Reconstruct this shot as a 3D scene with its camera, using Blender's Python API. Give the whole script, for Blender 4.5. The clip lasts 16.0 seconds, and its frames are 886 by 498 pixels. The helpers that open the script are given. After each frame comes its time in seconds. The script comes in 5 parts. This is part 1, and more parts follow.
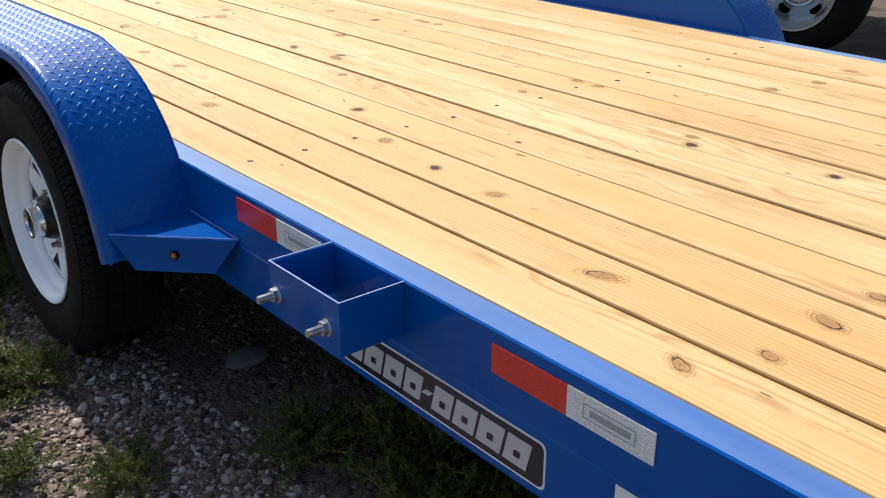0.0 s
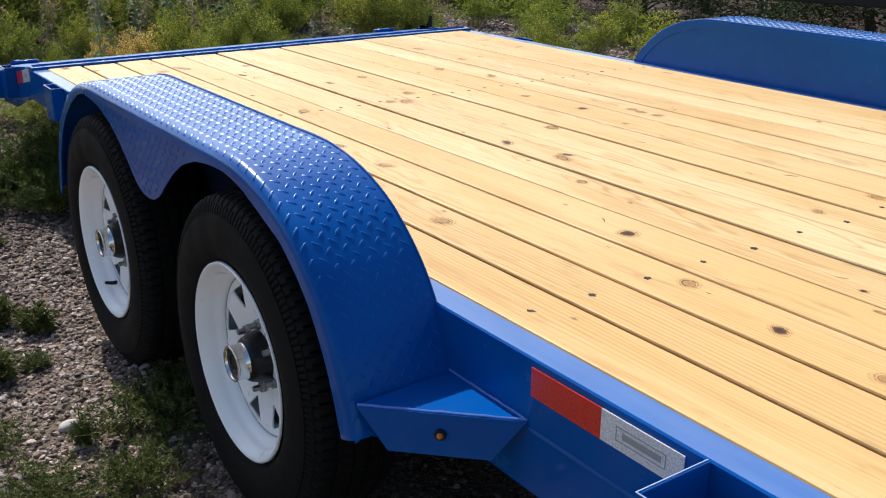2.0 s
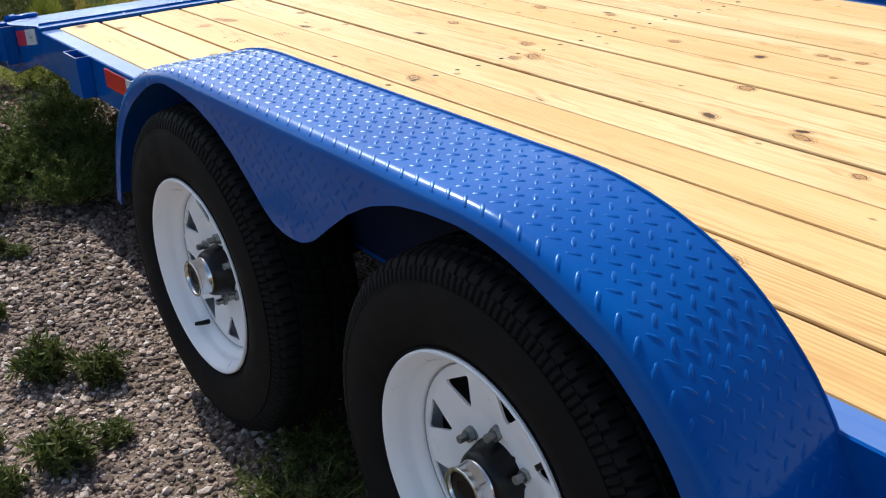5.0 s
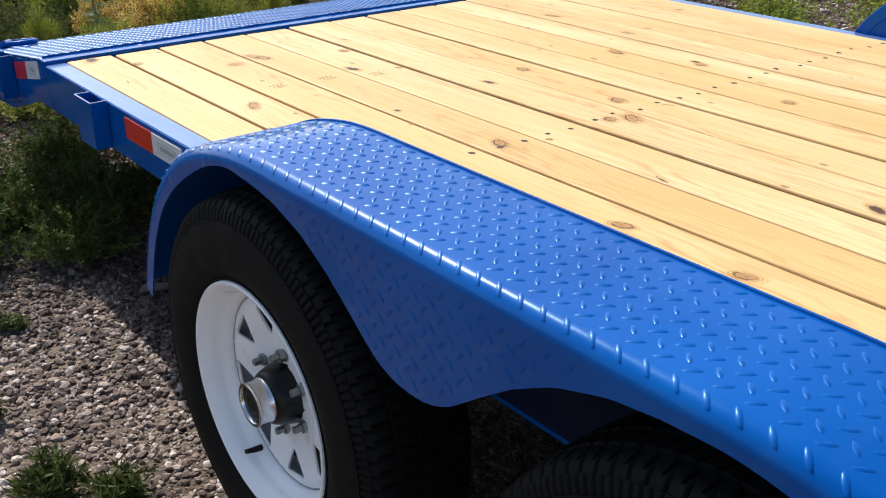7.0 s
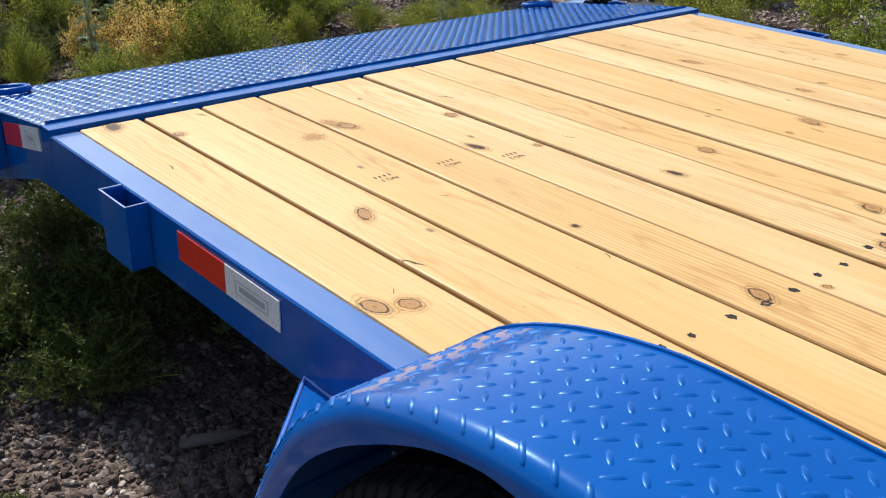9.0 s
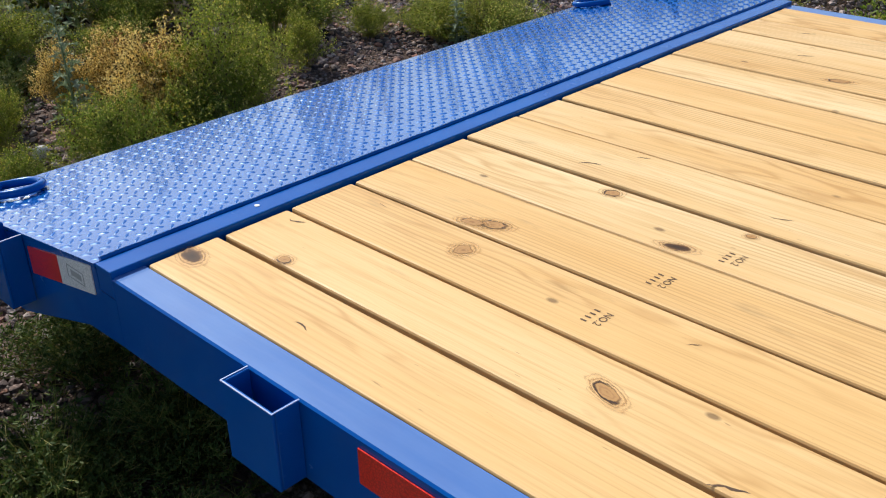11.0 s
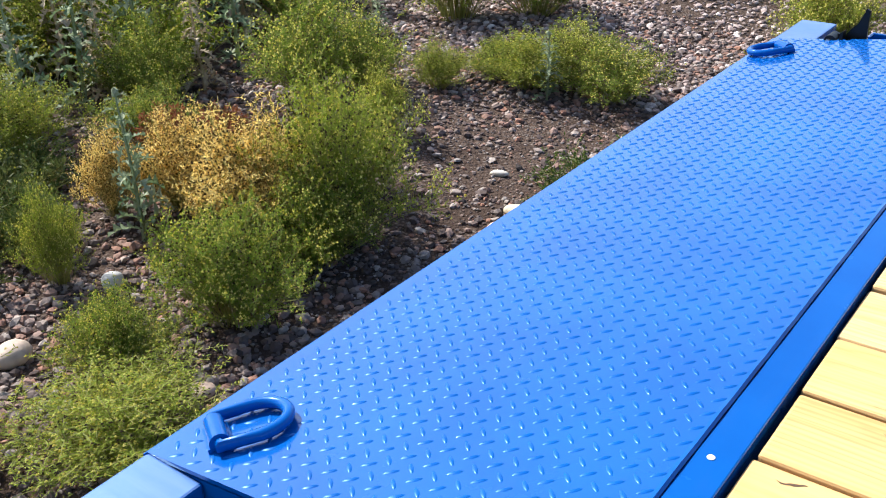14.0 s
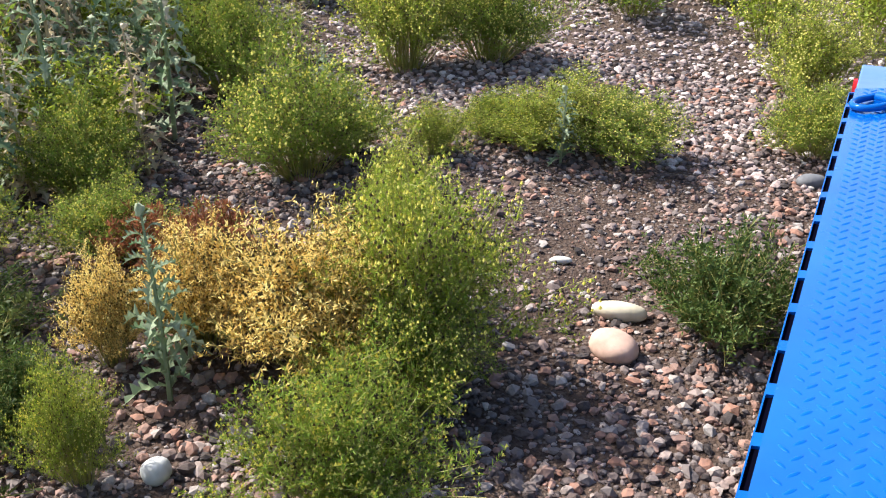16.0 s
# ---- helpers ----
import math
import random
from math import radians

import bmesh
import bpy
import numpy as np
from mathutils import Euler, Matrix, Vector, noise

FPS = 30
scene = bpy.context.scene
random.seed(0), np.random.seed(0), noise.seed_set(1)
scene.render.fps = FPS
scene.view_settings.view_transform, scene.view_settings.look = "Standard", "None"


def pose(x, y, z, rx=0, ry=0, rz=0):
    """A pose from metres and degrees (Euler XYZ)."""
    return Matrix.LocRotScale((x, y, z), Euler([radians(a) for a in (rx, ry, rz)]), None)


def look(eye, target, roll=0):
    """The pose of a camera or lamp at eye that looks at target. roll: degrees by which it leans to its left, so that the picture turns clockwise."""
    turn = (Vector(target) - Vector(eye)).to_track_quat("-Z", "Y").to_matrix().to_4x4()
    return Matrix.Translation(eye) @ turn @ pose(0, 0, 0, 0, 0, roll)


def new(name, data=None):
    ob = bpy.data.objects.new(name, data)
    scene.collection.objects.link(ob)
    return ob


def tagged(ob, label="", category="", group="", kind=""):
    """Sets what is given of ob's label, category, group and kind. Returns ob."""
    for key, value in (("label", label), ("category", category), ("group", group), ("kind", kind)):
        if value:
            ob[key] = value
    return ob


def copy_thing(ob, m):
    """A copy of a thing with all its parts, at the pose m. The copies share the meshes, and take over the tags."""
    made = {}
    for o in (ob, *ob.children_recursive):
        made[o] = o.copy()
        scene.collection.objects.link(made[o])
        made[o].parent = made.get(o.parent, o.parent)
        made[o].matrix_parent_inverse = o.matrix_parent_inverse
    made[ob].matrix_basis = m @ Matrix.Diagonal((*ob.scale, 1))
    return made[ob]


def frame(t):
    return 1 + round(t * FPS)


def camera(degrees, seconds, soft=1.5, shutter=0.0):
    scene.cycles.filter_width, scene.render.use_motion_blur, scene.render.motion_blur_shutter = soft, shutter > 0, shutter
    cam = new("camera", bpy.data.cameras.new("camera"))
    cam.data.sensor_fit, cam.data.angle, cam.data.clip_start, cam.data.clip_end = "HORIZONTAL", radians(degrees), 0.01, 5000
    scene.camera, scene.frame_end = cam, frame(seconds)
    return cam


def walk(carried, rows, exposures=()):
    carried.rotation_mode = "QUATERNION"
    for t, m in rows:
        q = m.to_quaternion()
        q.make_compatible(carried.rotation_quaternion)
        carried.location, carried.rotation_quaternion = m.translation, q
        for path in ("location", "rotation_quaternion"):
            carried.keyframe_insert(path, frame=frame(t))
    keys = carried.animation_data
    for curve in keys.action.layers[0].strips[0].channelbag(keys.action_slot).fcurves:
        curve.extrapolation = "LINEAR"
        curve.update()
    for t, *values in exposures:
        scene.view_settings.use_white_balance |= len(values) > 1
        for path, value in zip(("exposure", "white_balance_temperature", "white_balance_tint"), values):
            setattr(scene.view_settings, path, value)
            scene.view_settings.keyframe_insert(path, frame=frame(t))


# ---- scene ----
cam = camera(48.4, 16.0, 1.1)
PATH = [
    (0, (-0.855, 0.078, 1.223), (0.315, 1.492, 0.43), 0.1),
    (0.5, (-0.844, 0.217, 1.237), (0.307, 1.661, 0.469), -0.0),
    (1, (-0.851, 0.348, 1.233), (0.304, 1.8, 0.488), 0.3),
    (1.5, (-0.88, 0.523, 1.225), (0.252, 2.01, 0.513), 0.6),
    (2, (-0.877, 0.729, 1.221), (0.195, 2.272, 0.536), 0.1),
    (2.5, (-0.876, 0.918, 1.221), (0.162, 2.471, 0.507), -0.6),
    (3, (-0.914, 1.085, 1.213), (0.143, 2.596, 0.439), -0.8),
    (3.2, (-0.928, 1.152, 1.212), (0.14, 2.641, 0.41), -0.8),
    (5.3, (-0.856, 1.621, 1.219), (0.233, 3.067, 0.368), -2.0),
    (5.5, (-0.837, 1.663, 1.221), (0.254, 3.113, 0.38), -2.1),
    (6, (-0.81, 1.761, 1.213), (0.295, 3.213, 0.395), -1.5),
    (6.5, (-0.761, 1.931, 1.189), (0.341, 3.386, 0.372), -0.7),
    (7, (-0.808, 2.048, 1.225), (0.327, 3.466, 0.389), -0.0),
    (7.5, (-0.727, 2.294, 1.208), (0.418, 3.705, 0.372), 0.5),
    (8, (-0.637, 2.543, 1.187), (0.512, 3.949, 0.35), 0.7),
    (8.5, (-0.647, 2.736, 1.199), (0.547, 4.095, 0.345), 1.5),
    (9, (-0.625, 2.88, 1.193), (0.564, 4.248, 0.349), 1.4),
    (9.2, (-0.604, 2.953, 1.189), (0.576, 4.329, 0.345), 1.2),
    (11.3, (-0.55, 3.65, 1.262), (0.729, 4.874, 0.332), -1.9),
    (11.5, (-0.544, 3.714, 1.265), (0.751, 4.927, 0.341), -2.2),
    (12, (-0.542, 3.882, 1.289), (0.799, 5.051, 0.375), -3.0),
    (12.5, (-0.541, 4.037, 1.284), (0.836, 5.166, 0.374), -3.3),
    (13, (-0.583, 4.202, 1.272), (0.827, 5.285, 0.356), -2.6),
    (13.5, (-0.567, 4.369, 1.256), (0.839, 5.455, 0.338), -2.6),
    (14, (-0.536, 4.538, 1.261), (0.866, 5.617, 0.328), -1.9),
    (14.5, (-0.517, 4.678, 1.273), (0.885, 5.743, 0.323), -1.7),
    (15, (-0.527, 4.929, 1.204), (0.954, 5.914, 0.288), -0.7),
    (15.5, (-0.503, 5.12, 1.176), (1.045, 6.042, 0.31), -1.3),
    (16, (-0.412, 5.366, 1.214), (1.215, 6.113, 0.323), -0.5),
]
walk(cam, [(t, look(eye, target, roll)) for t, eye, target, roll in PATH], [(0, 0.20), (3.2, 0.22), (5.3, 0.34), (7.5, 0.32), (9.2, 0.18), (11.3, 0.10), (12.5, 0.16), (13, 0.36), (13.5, 0.62), (14, 0.92), (14.5, 1.1), (16, 1.22)])

# ---- world, sun ----
SUN_AZ, SUN_EL = 6.0, 45.0
world = bpy.data.worlds.new("sky")
scene.world = world
world.use_nodes = True
wn, wl = world.node_tree.nodes, world.node_tree.links
sky = wn.new("ShaderNodeTexSky")
sky.sky_type, sky.sun_disc, sky.dust_density = "NISHITA", False, 1.6
sky.sun_elevation, sky.sun_rotation = radians(SUN_EL), radians(SUN_AZ)
wl.new(sky.outputs[0], wn["Background"].inputs[0])
wn["Background"].inputs[1].default_value = 0.128
sun = new("sun", bpy.data.lights.new("sun", "SUN"))
sun.data.energy, sun.data.angle, sun.data.color = 4.7, radians(0.55), (1.0, 0.97, 0.91)
s_dir = Vector((math.sin(radians(SUN_AZ)) * math.cos(radians(SUN_EL)), math.cos(radians(SUN_AZ)) * math.cos(radians(SUN_EL)), math.sin(radians(SUN_EL))))
sun.matrix_world = look(s_dir * 30, (0, 0, 0))


# ---- materials ----
def mat(name, color, rough=0.5, metal=0.0, spec=0.5, coat=0.0):
    m = bpy.data.materials.new(name)
    m.use_nodes = True
    b = m.node_tree.nodes["Principled BSDF"]
    b.inputs["Base Color"].default_value = (*color, 1)
    b.inputs["Roughness"].default_value = rough
    b.inputs["Metallic"].default_value = metal
    b.inputs["Specular IOR Level"].default_value = spec
    b.inputs["Coat Weight"].default_value = coat
    b.inputs["Coat Roughness"].default_value = 0.16
    return m


class Nodes:
    """Short hand for the node tree of one material."""

    def __init__(self, m):
        self.t = m.node_tree
        self.b = self.t.nodes["Principled BSDF"]

    def add(self, kind, **values):
        n = self.t.nodes.new("ShaderNode" + kind)
        for k, v in values.items():
            n.inputs[k.replace("_", " ")].default_value = v
        return n

    def link(self, a, b):
        self.t.links.new(a, b)

    def coords(self, scale=(1, 1, 1), which="Object"):
        c, mp = self.add("TexCoord"), self.add("Mapping")
        mp.inputs["Scale"].default_value = scale
        self.link(c.outputs[which], mp.inputs["Vector"])
        return mp.outputs[0]

    def noise(self, vec, scale, detail=4.0, rough=0.55):
        n = self.add("TexNoise", Scale=scale, Detail=detail, Roughness=rough)
        if vec is not None:
            self.link(vec, n.inputs["Vector"])
        return n.outputs["Fac"]

    def voronoi(self, vec, scale, feature="F1"):
        n = self.add("TexVoronoi", Scale=scale)
        n.feature = feature
        self.link(vec, n.inputs["Vector"])
        return n

    def ramp(self, fac, stops):
        n = self.add("ValToRGB")
        r = n.color_ramp
        while len(r.elements) < len(stops):
            r.elements.new(0.5)
        for e, (p, c) in zip(r.elements, stops):
            e.position, e.color = p, (*c, 1) if len(c) == 3 else c
        self.link(fac, n.inputs[0])
        return n.outputs[0]

    def mix(self, fac, a, b, mode="MIX"):
        n = self.add("Mix")
        n.data_type, n.blend_type = "RGBA", mode
        for v, i in ((fac, 0), (a, 6), (b, 7)):
            if isinstance(v, (int, float)):
                n.inputs[i].default_value = v
            elif isinstance(v, tuple):
                n.inputs[i].default_value = (*v, 1)
            else:
                self.link(v, n.inputs[i])
        return n.outputs[2]

    def math(self, op, a, b=0.0):
        n = self.add("Math")
        n.operation = op
        for v, i in ((a, 0), (b, 1)):
            if isinstance(v, (int, float)):
                n.inputs[i].default_value = v
            else:
                self.link(v, n.inputs[i])
        return n.outputs[0]

    def bump(self, height, strength=0.3, distance=0.01):
        n = self.add("Bump", Strength=strength, Distance=distance)
        self.link(height, n.inputs["Height"])
        self.link(n.outputs[0], self.b.inputs["Normal"])
        return n

    def color(self, c):
        self.link(c, self.b.inputs["Base Color"])

    def rough(self, v):
        self.link(v, self.b.inputs["Roughness"])


def g3(v):
    return (v, v, v)


def blue_paint(name="blue_paint", lo=0.18, hi=0.30, spec=0.15, skylit=0.0, coat=1.0, gloss=1.20):
    m = mat(name, (0.001, 0.08, 0.38), 0.36, 0.0, spec)
    n = Nodes(m)
    n.b.inputs["Specular Tint"].default_value = (0.25, 0.70, 1.0, 1)
    # clear coat over the colour
    n.b.inputs["Coat Weight"].default_value, n.b.inputs["Coat Roughness"].default_value, n.b.inputs["Coat IOR"].default_value = coat, 0.06, gloss
    v = n.coords()
    big, fine = n.noise(v, 5.0, 5), n.noise(v, 90.0, 3)
    c = n.mix(n.ramp(big, [(0.35, g3(0)), (0.7, g3(1))]), (0.0003, 0.073, 0.325), (0.0006, 0.094, 0.385))
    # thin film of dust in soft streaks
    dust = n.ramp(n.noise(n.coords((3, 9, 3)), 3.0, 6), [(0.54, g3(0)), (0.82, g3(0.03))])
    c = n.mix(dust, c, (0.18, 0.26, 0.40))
    # paler blue in the colour stands in for sky reflected at a low angle
    if skylit:
        c = n.mix(n.ramp(n.noise(n.coords((20, 2, 20)), 2.0, 5), [(0.3, g3(0.6 * skylit)), (0.7, g3(skylit))]), c, (0.42, 0.52, 0.70))
    n.color(c)
    n.rough(n.ramp(n.noise(v, 14.0, 6), [(0.3, g3(lo)), (0.75, g3(hi))]))
    n.bump(fine, 0.05, 0.002)
    return m


def pine(dark):
    """Planed yellow pine; dark: how brown the boards run."""
    m = mat("pine", (0.7, 0.5, 0.26), 0.62, 0, 0.3)
    n = Nodes(m)
    info = n.add("ObjectInfo")
    tc = n.add("TexCoord")
    shift = n.add("Combine" + "XYZ")
    n.link(n.math("MULTIPLY", info.outputs["Random"], 37.0), shift.inputs[0])
    n.link(n.math("MULTIPLY", info.outputs["Random"], 91.0), shift.inputs[1])
    addv = n.add("VectorMath")
    n.link(tc.outputs["Object"], addv.inputs[0])
    n.link(shift.outputs[0], addv.inputs[1])
    base = addv.outputs[0]

    def scaled(s):
        mp = n.add("Mapping")
        mp.inputs["Scale"].default_value = s
        n.link(base, mp.inputs["Vector"])
        return mp.outputs[0]

    # cathedral grain: bands across the board, pushed about by a slow noise along it
    wob = n.noise(scaled((5, 0.9, 5)), 1.6, 3)
    sep = n.add("Separate" + "XYZ")
    n.link(base, sep.inputs[0])
    ph = n.math("ADD", n.math("MULTIPLY", sep.outputs[0], 160.0), n.math("MULTIPLY", wob, 58.0))
    bands = n.math("ADD", n.math("MULTIPLY", n.math("SINE", ph), 0.5), 0.5)
    bands = n.math("POWER", bands, 3.5)
    # close straight grain on some boards
    ph2 = n.math("ADD", n.math("MULTIPLY", sep.outputs[0], 640.0), n.math("MULTIPLY", n.noise(scaled((3, 0.5, 3)), 1.2, 2), 60.0))
    lines = n.math("POWER", n.math("ADD", n.math("MULTIPLY", n.math("SINE", ph2), 0.5), 0.5), 2.0)
    pick = n.ramp(n.noise(scaled((5, 0.45, 5)), 1.1, 2), [(0.48, g3(0)), (0.60, g3(1))])
    patch = n.ramp(n.noise(scaled((6, 0.8, 6)), 1.3, 2), [(0.46, g3(0.0)), (0.64, g3(1))])
    fibre = n.noise(scaled((260, 4, 260)), 1.0, 3)
    streak = n.noise(scaled((60, 0.9, 60)), 1.0, 3)
    tone = n.noise(scaled((4, 0.7, 4)), 1.2, 4)
    c = n.mix(n.ramp(tone, [(0.36, g3(0)), (0.64, g3(1))]), (0.775, 0.575, 0.315), (0.665, 0.420, 0.172))
    # some boards run to orange-tan heartwood, the rest stay cream
    own = n.ramp(info.outputs["Random"], [(0.0, g3(0)), (0.45, g3(0.12)), (0.55, g3(0.75)), (1.0, g3(1))])
    c = n.mix(n.math("MULTIPLY", own, 0.62), c, (0.70, 0.42, 0.155))
    warm = n.ramp(n.noise(scaled((9, 1.3, 9)), 1.4, 4), [(0.50, g3(0)), (0.70, g3(1))])
    c = n.mix(n.math("MULTIPLY", warm, 0.48), c, (0.64, 0.37, 0.125))
    c = n.mix(n.math("MULTIPLY", n.ramp(streak, [(0.45, g3(0)), (0.72, g3(1))]), 0.42), c, (0.60, 0.37, 0.14))
    c = n.mix(n.math("MULTIPLY", n.math("MULTIPLY", bands, patch), 0.66), c, (0.44, 0.23, 0.07))
    c = n.mix(n.math("MULTIPLY", n.math("MULTIPLY", lines, pick), 0.56), c, (0.44, 0.25, 0.085))
    c = n.mix(n.math("MULTIPLY", n.ramp(fibre, [(0.48, g3(0)), (0.70, g3(1))]), 0.40), c, (0.44, 0.25, 0.09))
    # grey-brown handling marks and small pitch specks
    stain = n.ramp(n.noise(scaled((11, 3.2, 11)), 1.5, 6), [(0.62, g3(0)), (0.74, g3(1))])
    c = n.mix(n.math("MULTIPLY", stain, 0.48), c, (0.28, 0.18, 0.075))
    vo = n.voronoi(scaled((9, 5, 9)), 1.0)
    speck = n.ramp(vo.outputs["Distance"], [(0.03, g3(1)), (0.06, g3(0))])
    c = n.mix(n.math("MULTIPLY", speck, 0.7), c, (0.09, 0.045, 0.018))
    # sawn end marks: short dark dashes
    dash = n.ramp(n.noise(scaled((150, 22, 150)), 1.0, 2), [(0.72, g3(0)), (0.77, g3(1))])
    c = n.mix(n.math("MULTIPLY", dash, 0.55), c, (0.22, 0.12, 0.045))
    n.color(c)
    n.rough(n.ramp(fibre, [(0.3, g3(0.50)), (0.8, g3(0.72))]))
    n.bump(n.math("ADD", n.math("MULTIPLY", fibre, 0.6), n.math("MULTIPLY", bands, 0.4)), 0.3, 0.002)
    return m


def knot_wood():
    """A tan heart with a broken dark rim, and swirling grain that fades out into the board."""
    m = mat("knot_wood", (0.25, 0.12, 0.05), 0.6, 0, 0.3)
    n = Nodes(m)
    info = n.add("ObjectInfo")
    flat = n.coords((1, 1, 0))
    size = n.add("VectorMath")
    size.operation = "LENGTH"
    n.link(flat, size.inputs[0])
    own = n.add("TexNoise", Scale=2.2, Detail=5.0, Roughness=0.6)
    own.noise_dimensions = "4D"
    n.link(flat, own.inputs["Vector"])
    n.link(n.math("MULTIPLY", info.outputs["Random"], 60.0), own.inputs["W"])
    d = n.math("ADD", size.outputs["Value"], n.math("MULTIPLY", n.math("SUBTRACT", own.outputs["Fac"], 0.5), 0.55))
    rings = n.math("POWER", n.math("ADD", n.math("MULTIPLY", n.math("SINE", n.math("MULTIPLY", d, 34.0)), 0.5), 0.5), 2.0)
    side = n.add("TexNoise", Scale=0.9, Detail=2.0)
    side.noise_dimensions = "4D"
    n.link(flat, side.inputs["Vector"])
    n.link(n.math("MULTIPLY", info.outputs["Random"], 91.0), side.inputs["W"])
    broken = n.ramp(side.outputs["Fac"], [(0.42, g3(0.15)), (0.56, g3(1))])
    rim = n.math("MULTIPLY", n.ramp(d, [(0.36, g3(0)), (0.41, g3(1)), (0.46, g3(1)), (0.54, g3(0))]), broken)
    heart = n.ramp(d, [(0.0, (0.34, 0.17, 0.06)), (0.20, (0.52, 0.29, 0.11)), (0.42, (0.46, 0.25, 0.09)), (0.60, (0.58, 0.35, 0.135)), (1.0, (0.64, 0.40, 0.16))])
    heart = n.mix(n.math("MULTIPLY", rings, 0.5), heart, (0.27, 0.13, 0.045))
    heart = n.mix(rim, heart, (0.045, 0.02, 0.01))
    black = n.ramp(d, [(0.0, (0.02, 0.01, 0.006)), (0.34, (0.07, 0.03, 0.013)), (0.6, (0.40, 0.21, 0.08))])
    is_deep = n.ramp(info.outputs["Random"], [(0.76, g3(0)), (0.78, g3(1))])
    n.color(n.mix(is_deep, heart, black))
    halo = n.math("MULTIPLY", n.math("ADD", n.math("MULTIPLY", rings, 0.75), 0.15), n.ramp(d, [(0.50, g3(0.75)), (0.95, g3(0))]))
    core = n.ramp(d, [(0.38, g3(0.85)), (0.50, g3(0))])
    n.link(n.math("MAXIMUM", n.math("MAXIMUM", halo, core), rim), n.b.inputs["Alpha"])
    return m


def soil():
    m = mat("gravel_soil", (0.16, 0.12, 0.09), 0.9, 0, 0.2)
    n = Nodes(m)
    v = n.coords()
    vo = n.voronoi(v, 95.0)
    sc = n.add("SeparateColor")
    n.link(vo.outputs["Color"], sc.inputs[0])
    stone = n.ramp(sc.outputs[0], [(0.0, (0.14, 0.10, 0.08)), (0.4, (0.28, 0.21, 0.17)), (0.75, (0.36, 0.29, 0.25)), (1.0, (0.52, 0.46, 0.41))])
    big = n.noise(v, 1.6, 6)
    dirt = n.ramp(big, [(0.35, (0.12, 0.088, 0.066)), (0.7, (0.21, 0.16, 0.125))])
    # reddish-brown bare earth behind the trailer
    sep = n.add("Separate" + "XYZ")
    n.link(v, sep.inputs[0])
    zone = n.ramp(n.math("ADD", n.math("SUBTRACT", n.math("MULTIPLY", sep.outputs[1], 0.5), 2.1), n.math("MULTIPLY", n.noise(v, 2.0, 4), 0.5)), [(0.35, g3(0)), (0.75, g3(1))])
    dirt = n.mix(zone, dirt, n.ramp(big, [(0.35, (0.045, 0.027, 0.02)), (0.7, (0.095, 0.062, 0.046))]))
    show = n.ramp(n.noise(v, 7.0, 5), [(0.4, g3(0)), (0.6, g3(1))])
    show = n.math("MULTIPLY", show, n.math("SUBTRACT", 1.0, n.math("MULTIPLY", zone, 0.6)))
    n.color(n.mix(n.math("MULTIPLY", show, n.ramp(vo.outputs["Distance"], [(0.25, g3(1)), (0.6, g3(0))])), dirt, stone))
    h = n.math("SUBTRACT", 1.0, vo.outputs["Distance"])
    n.bump(n.math("ADD", h, n.noise(v, 240.0, 3)), 0.8, 0.008)
    return m


def stone_mat(name, stops):
    m = mat(name, (0.3, 0.25, 0.22), 0.8, 0, 0.3)
    n = Nodes(m)
    geo = n.add("NewGeometry")
    c = n.ramp(geo.outputs["Random Per Island"], stops)
    sp = n.noise(n.coords(), 170.0, 4)
    n.color(n.mix(n.math("MULTIPLY", n.ramp(sp, [(0.4, g3(0)), (0.7, g3(1))]), 0.35), c, (0.13, 0.10, 0.085)))
    n.bump(sp, 0.4, 0.003)
    return m


def leaf_mat(name, a, b, trans=0.42):
    m = mat(name, a, 0.62, 0, 0.25)
    n = Nodes(m)
    geo = n.add("NewGeometry")
    info = n.add("ObjectInfo")
    c = n.mix(geo.outputs["Random Per Island"], a, b)
    c = n.mix(n.math("MULTIPLY", info.outputs["Random"], 0.25), c, tuple(0.6 * x for x in a))
    n.color(c)
    tr = n.add("BsdfTranslucent")
    n.link(c, tr.inputs[0])
    ms = n.add("MixShader")
    ms.inputs[0].default_value = trans
    out = n.t.nodes["Material Output"]
    n.link(n.b.outputs[0], ms.inputs[1])
    n.link(tr.outputs[0], ms.inputs[2])
    n.link(ms.outputs[0], out.inputs[0])
    return m


def rubber():
    m = mat("tyre_rubber", (0.006, 0.006, 0.006), 0.7, 0, 0.16)
    n = Nodes(m)
    v = n.coords()
    f = n.noise(v, 16.0, 5)
    n.color(n.mix(n.ramp(f, [(0.45, g3(0)), (0.75, g3(1))]), (0.0045, 0.0045, 0.0045), (0.010, 0.0095, 0.009)))
    n.rough(n.ramp(f, [(0.3, g3(0.62)), (0.7, g3(0.85))]))
    n.bump(n.noise(v, 300.0, 2), 0.12, 0.002)
    return m


def white_enamel():
    m = mat("white_enamel", (0.78, 0.78, 0.78), 0.3, 0, 0.5, 0.3)
    n = Nodes(m)
    v = n.coords()
    f = n.noise(v, 22.0, 6)
    n.color(n.mix(n.ramp(f, [(0.66, g3(0)), (0.82, g3(1))]), (0.93, 0.93, 0.94), (0.72, 0.70, 0.67)))
    n.rough(n.ramp(f, [(0.3, g3(0.25)), (0.7, g3(0.45))]))
    return m


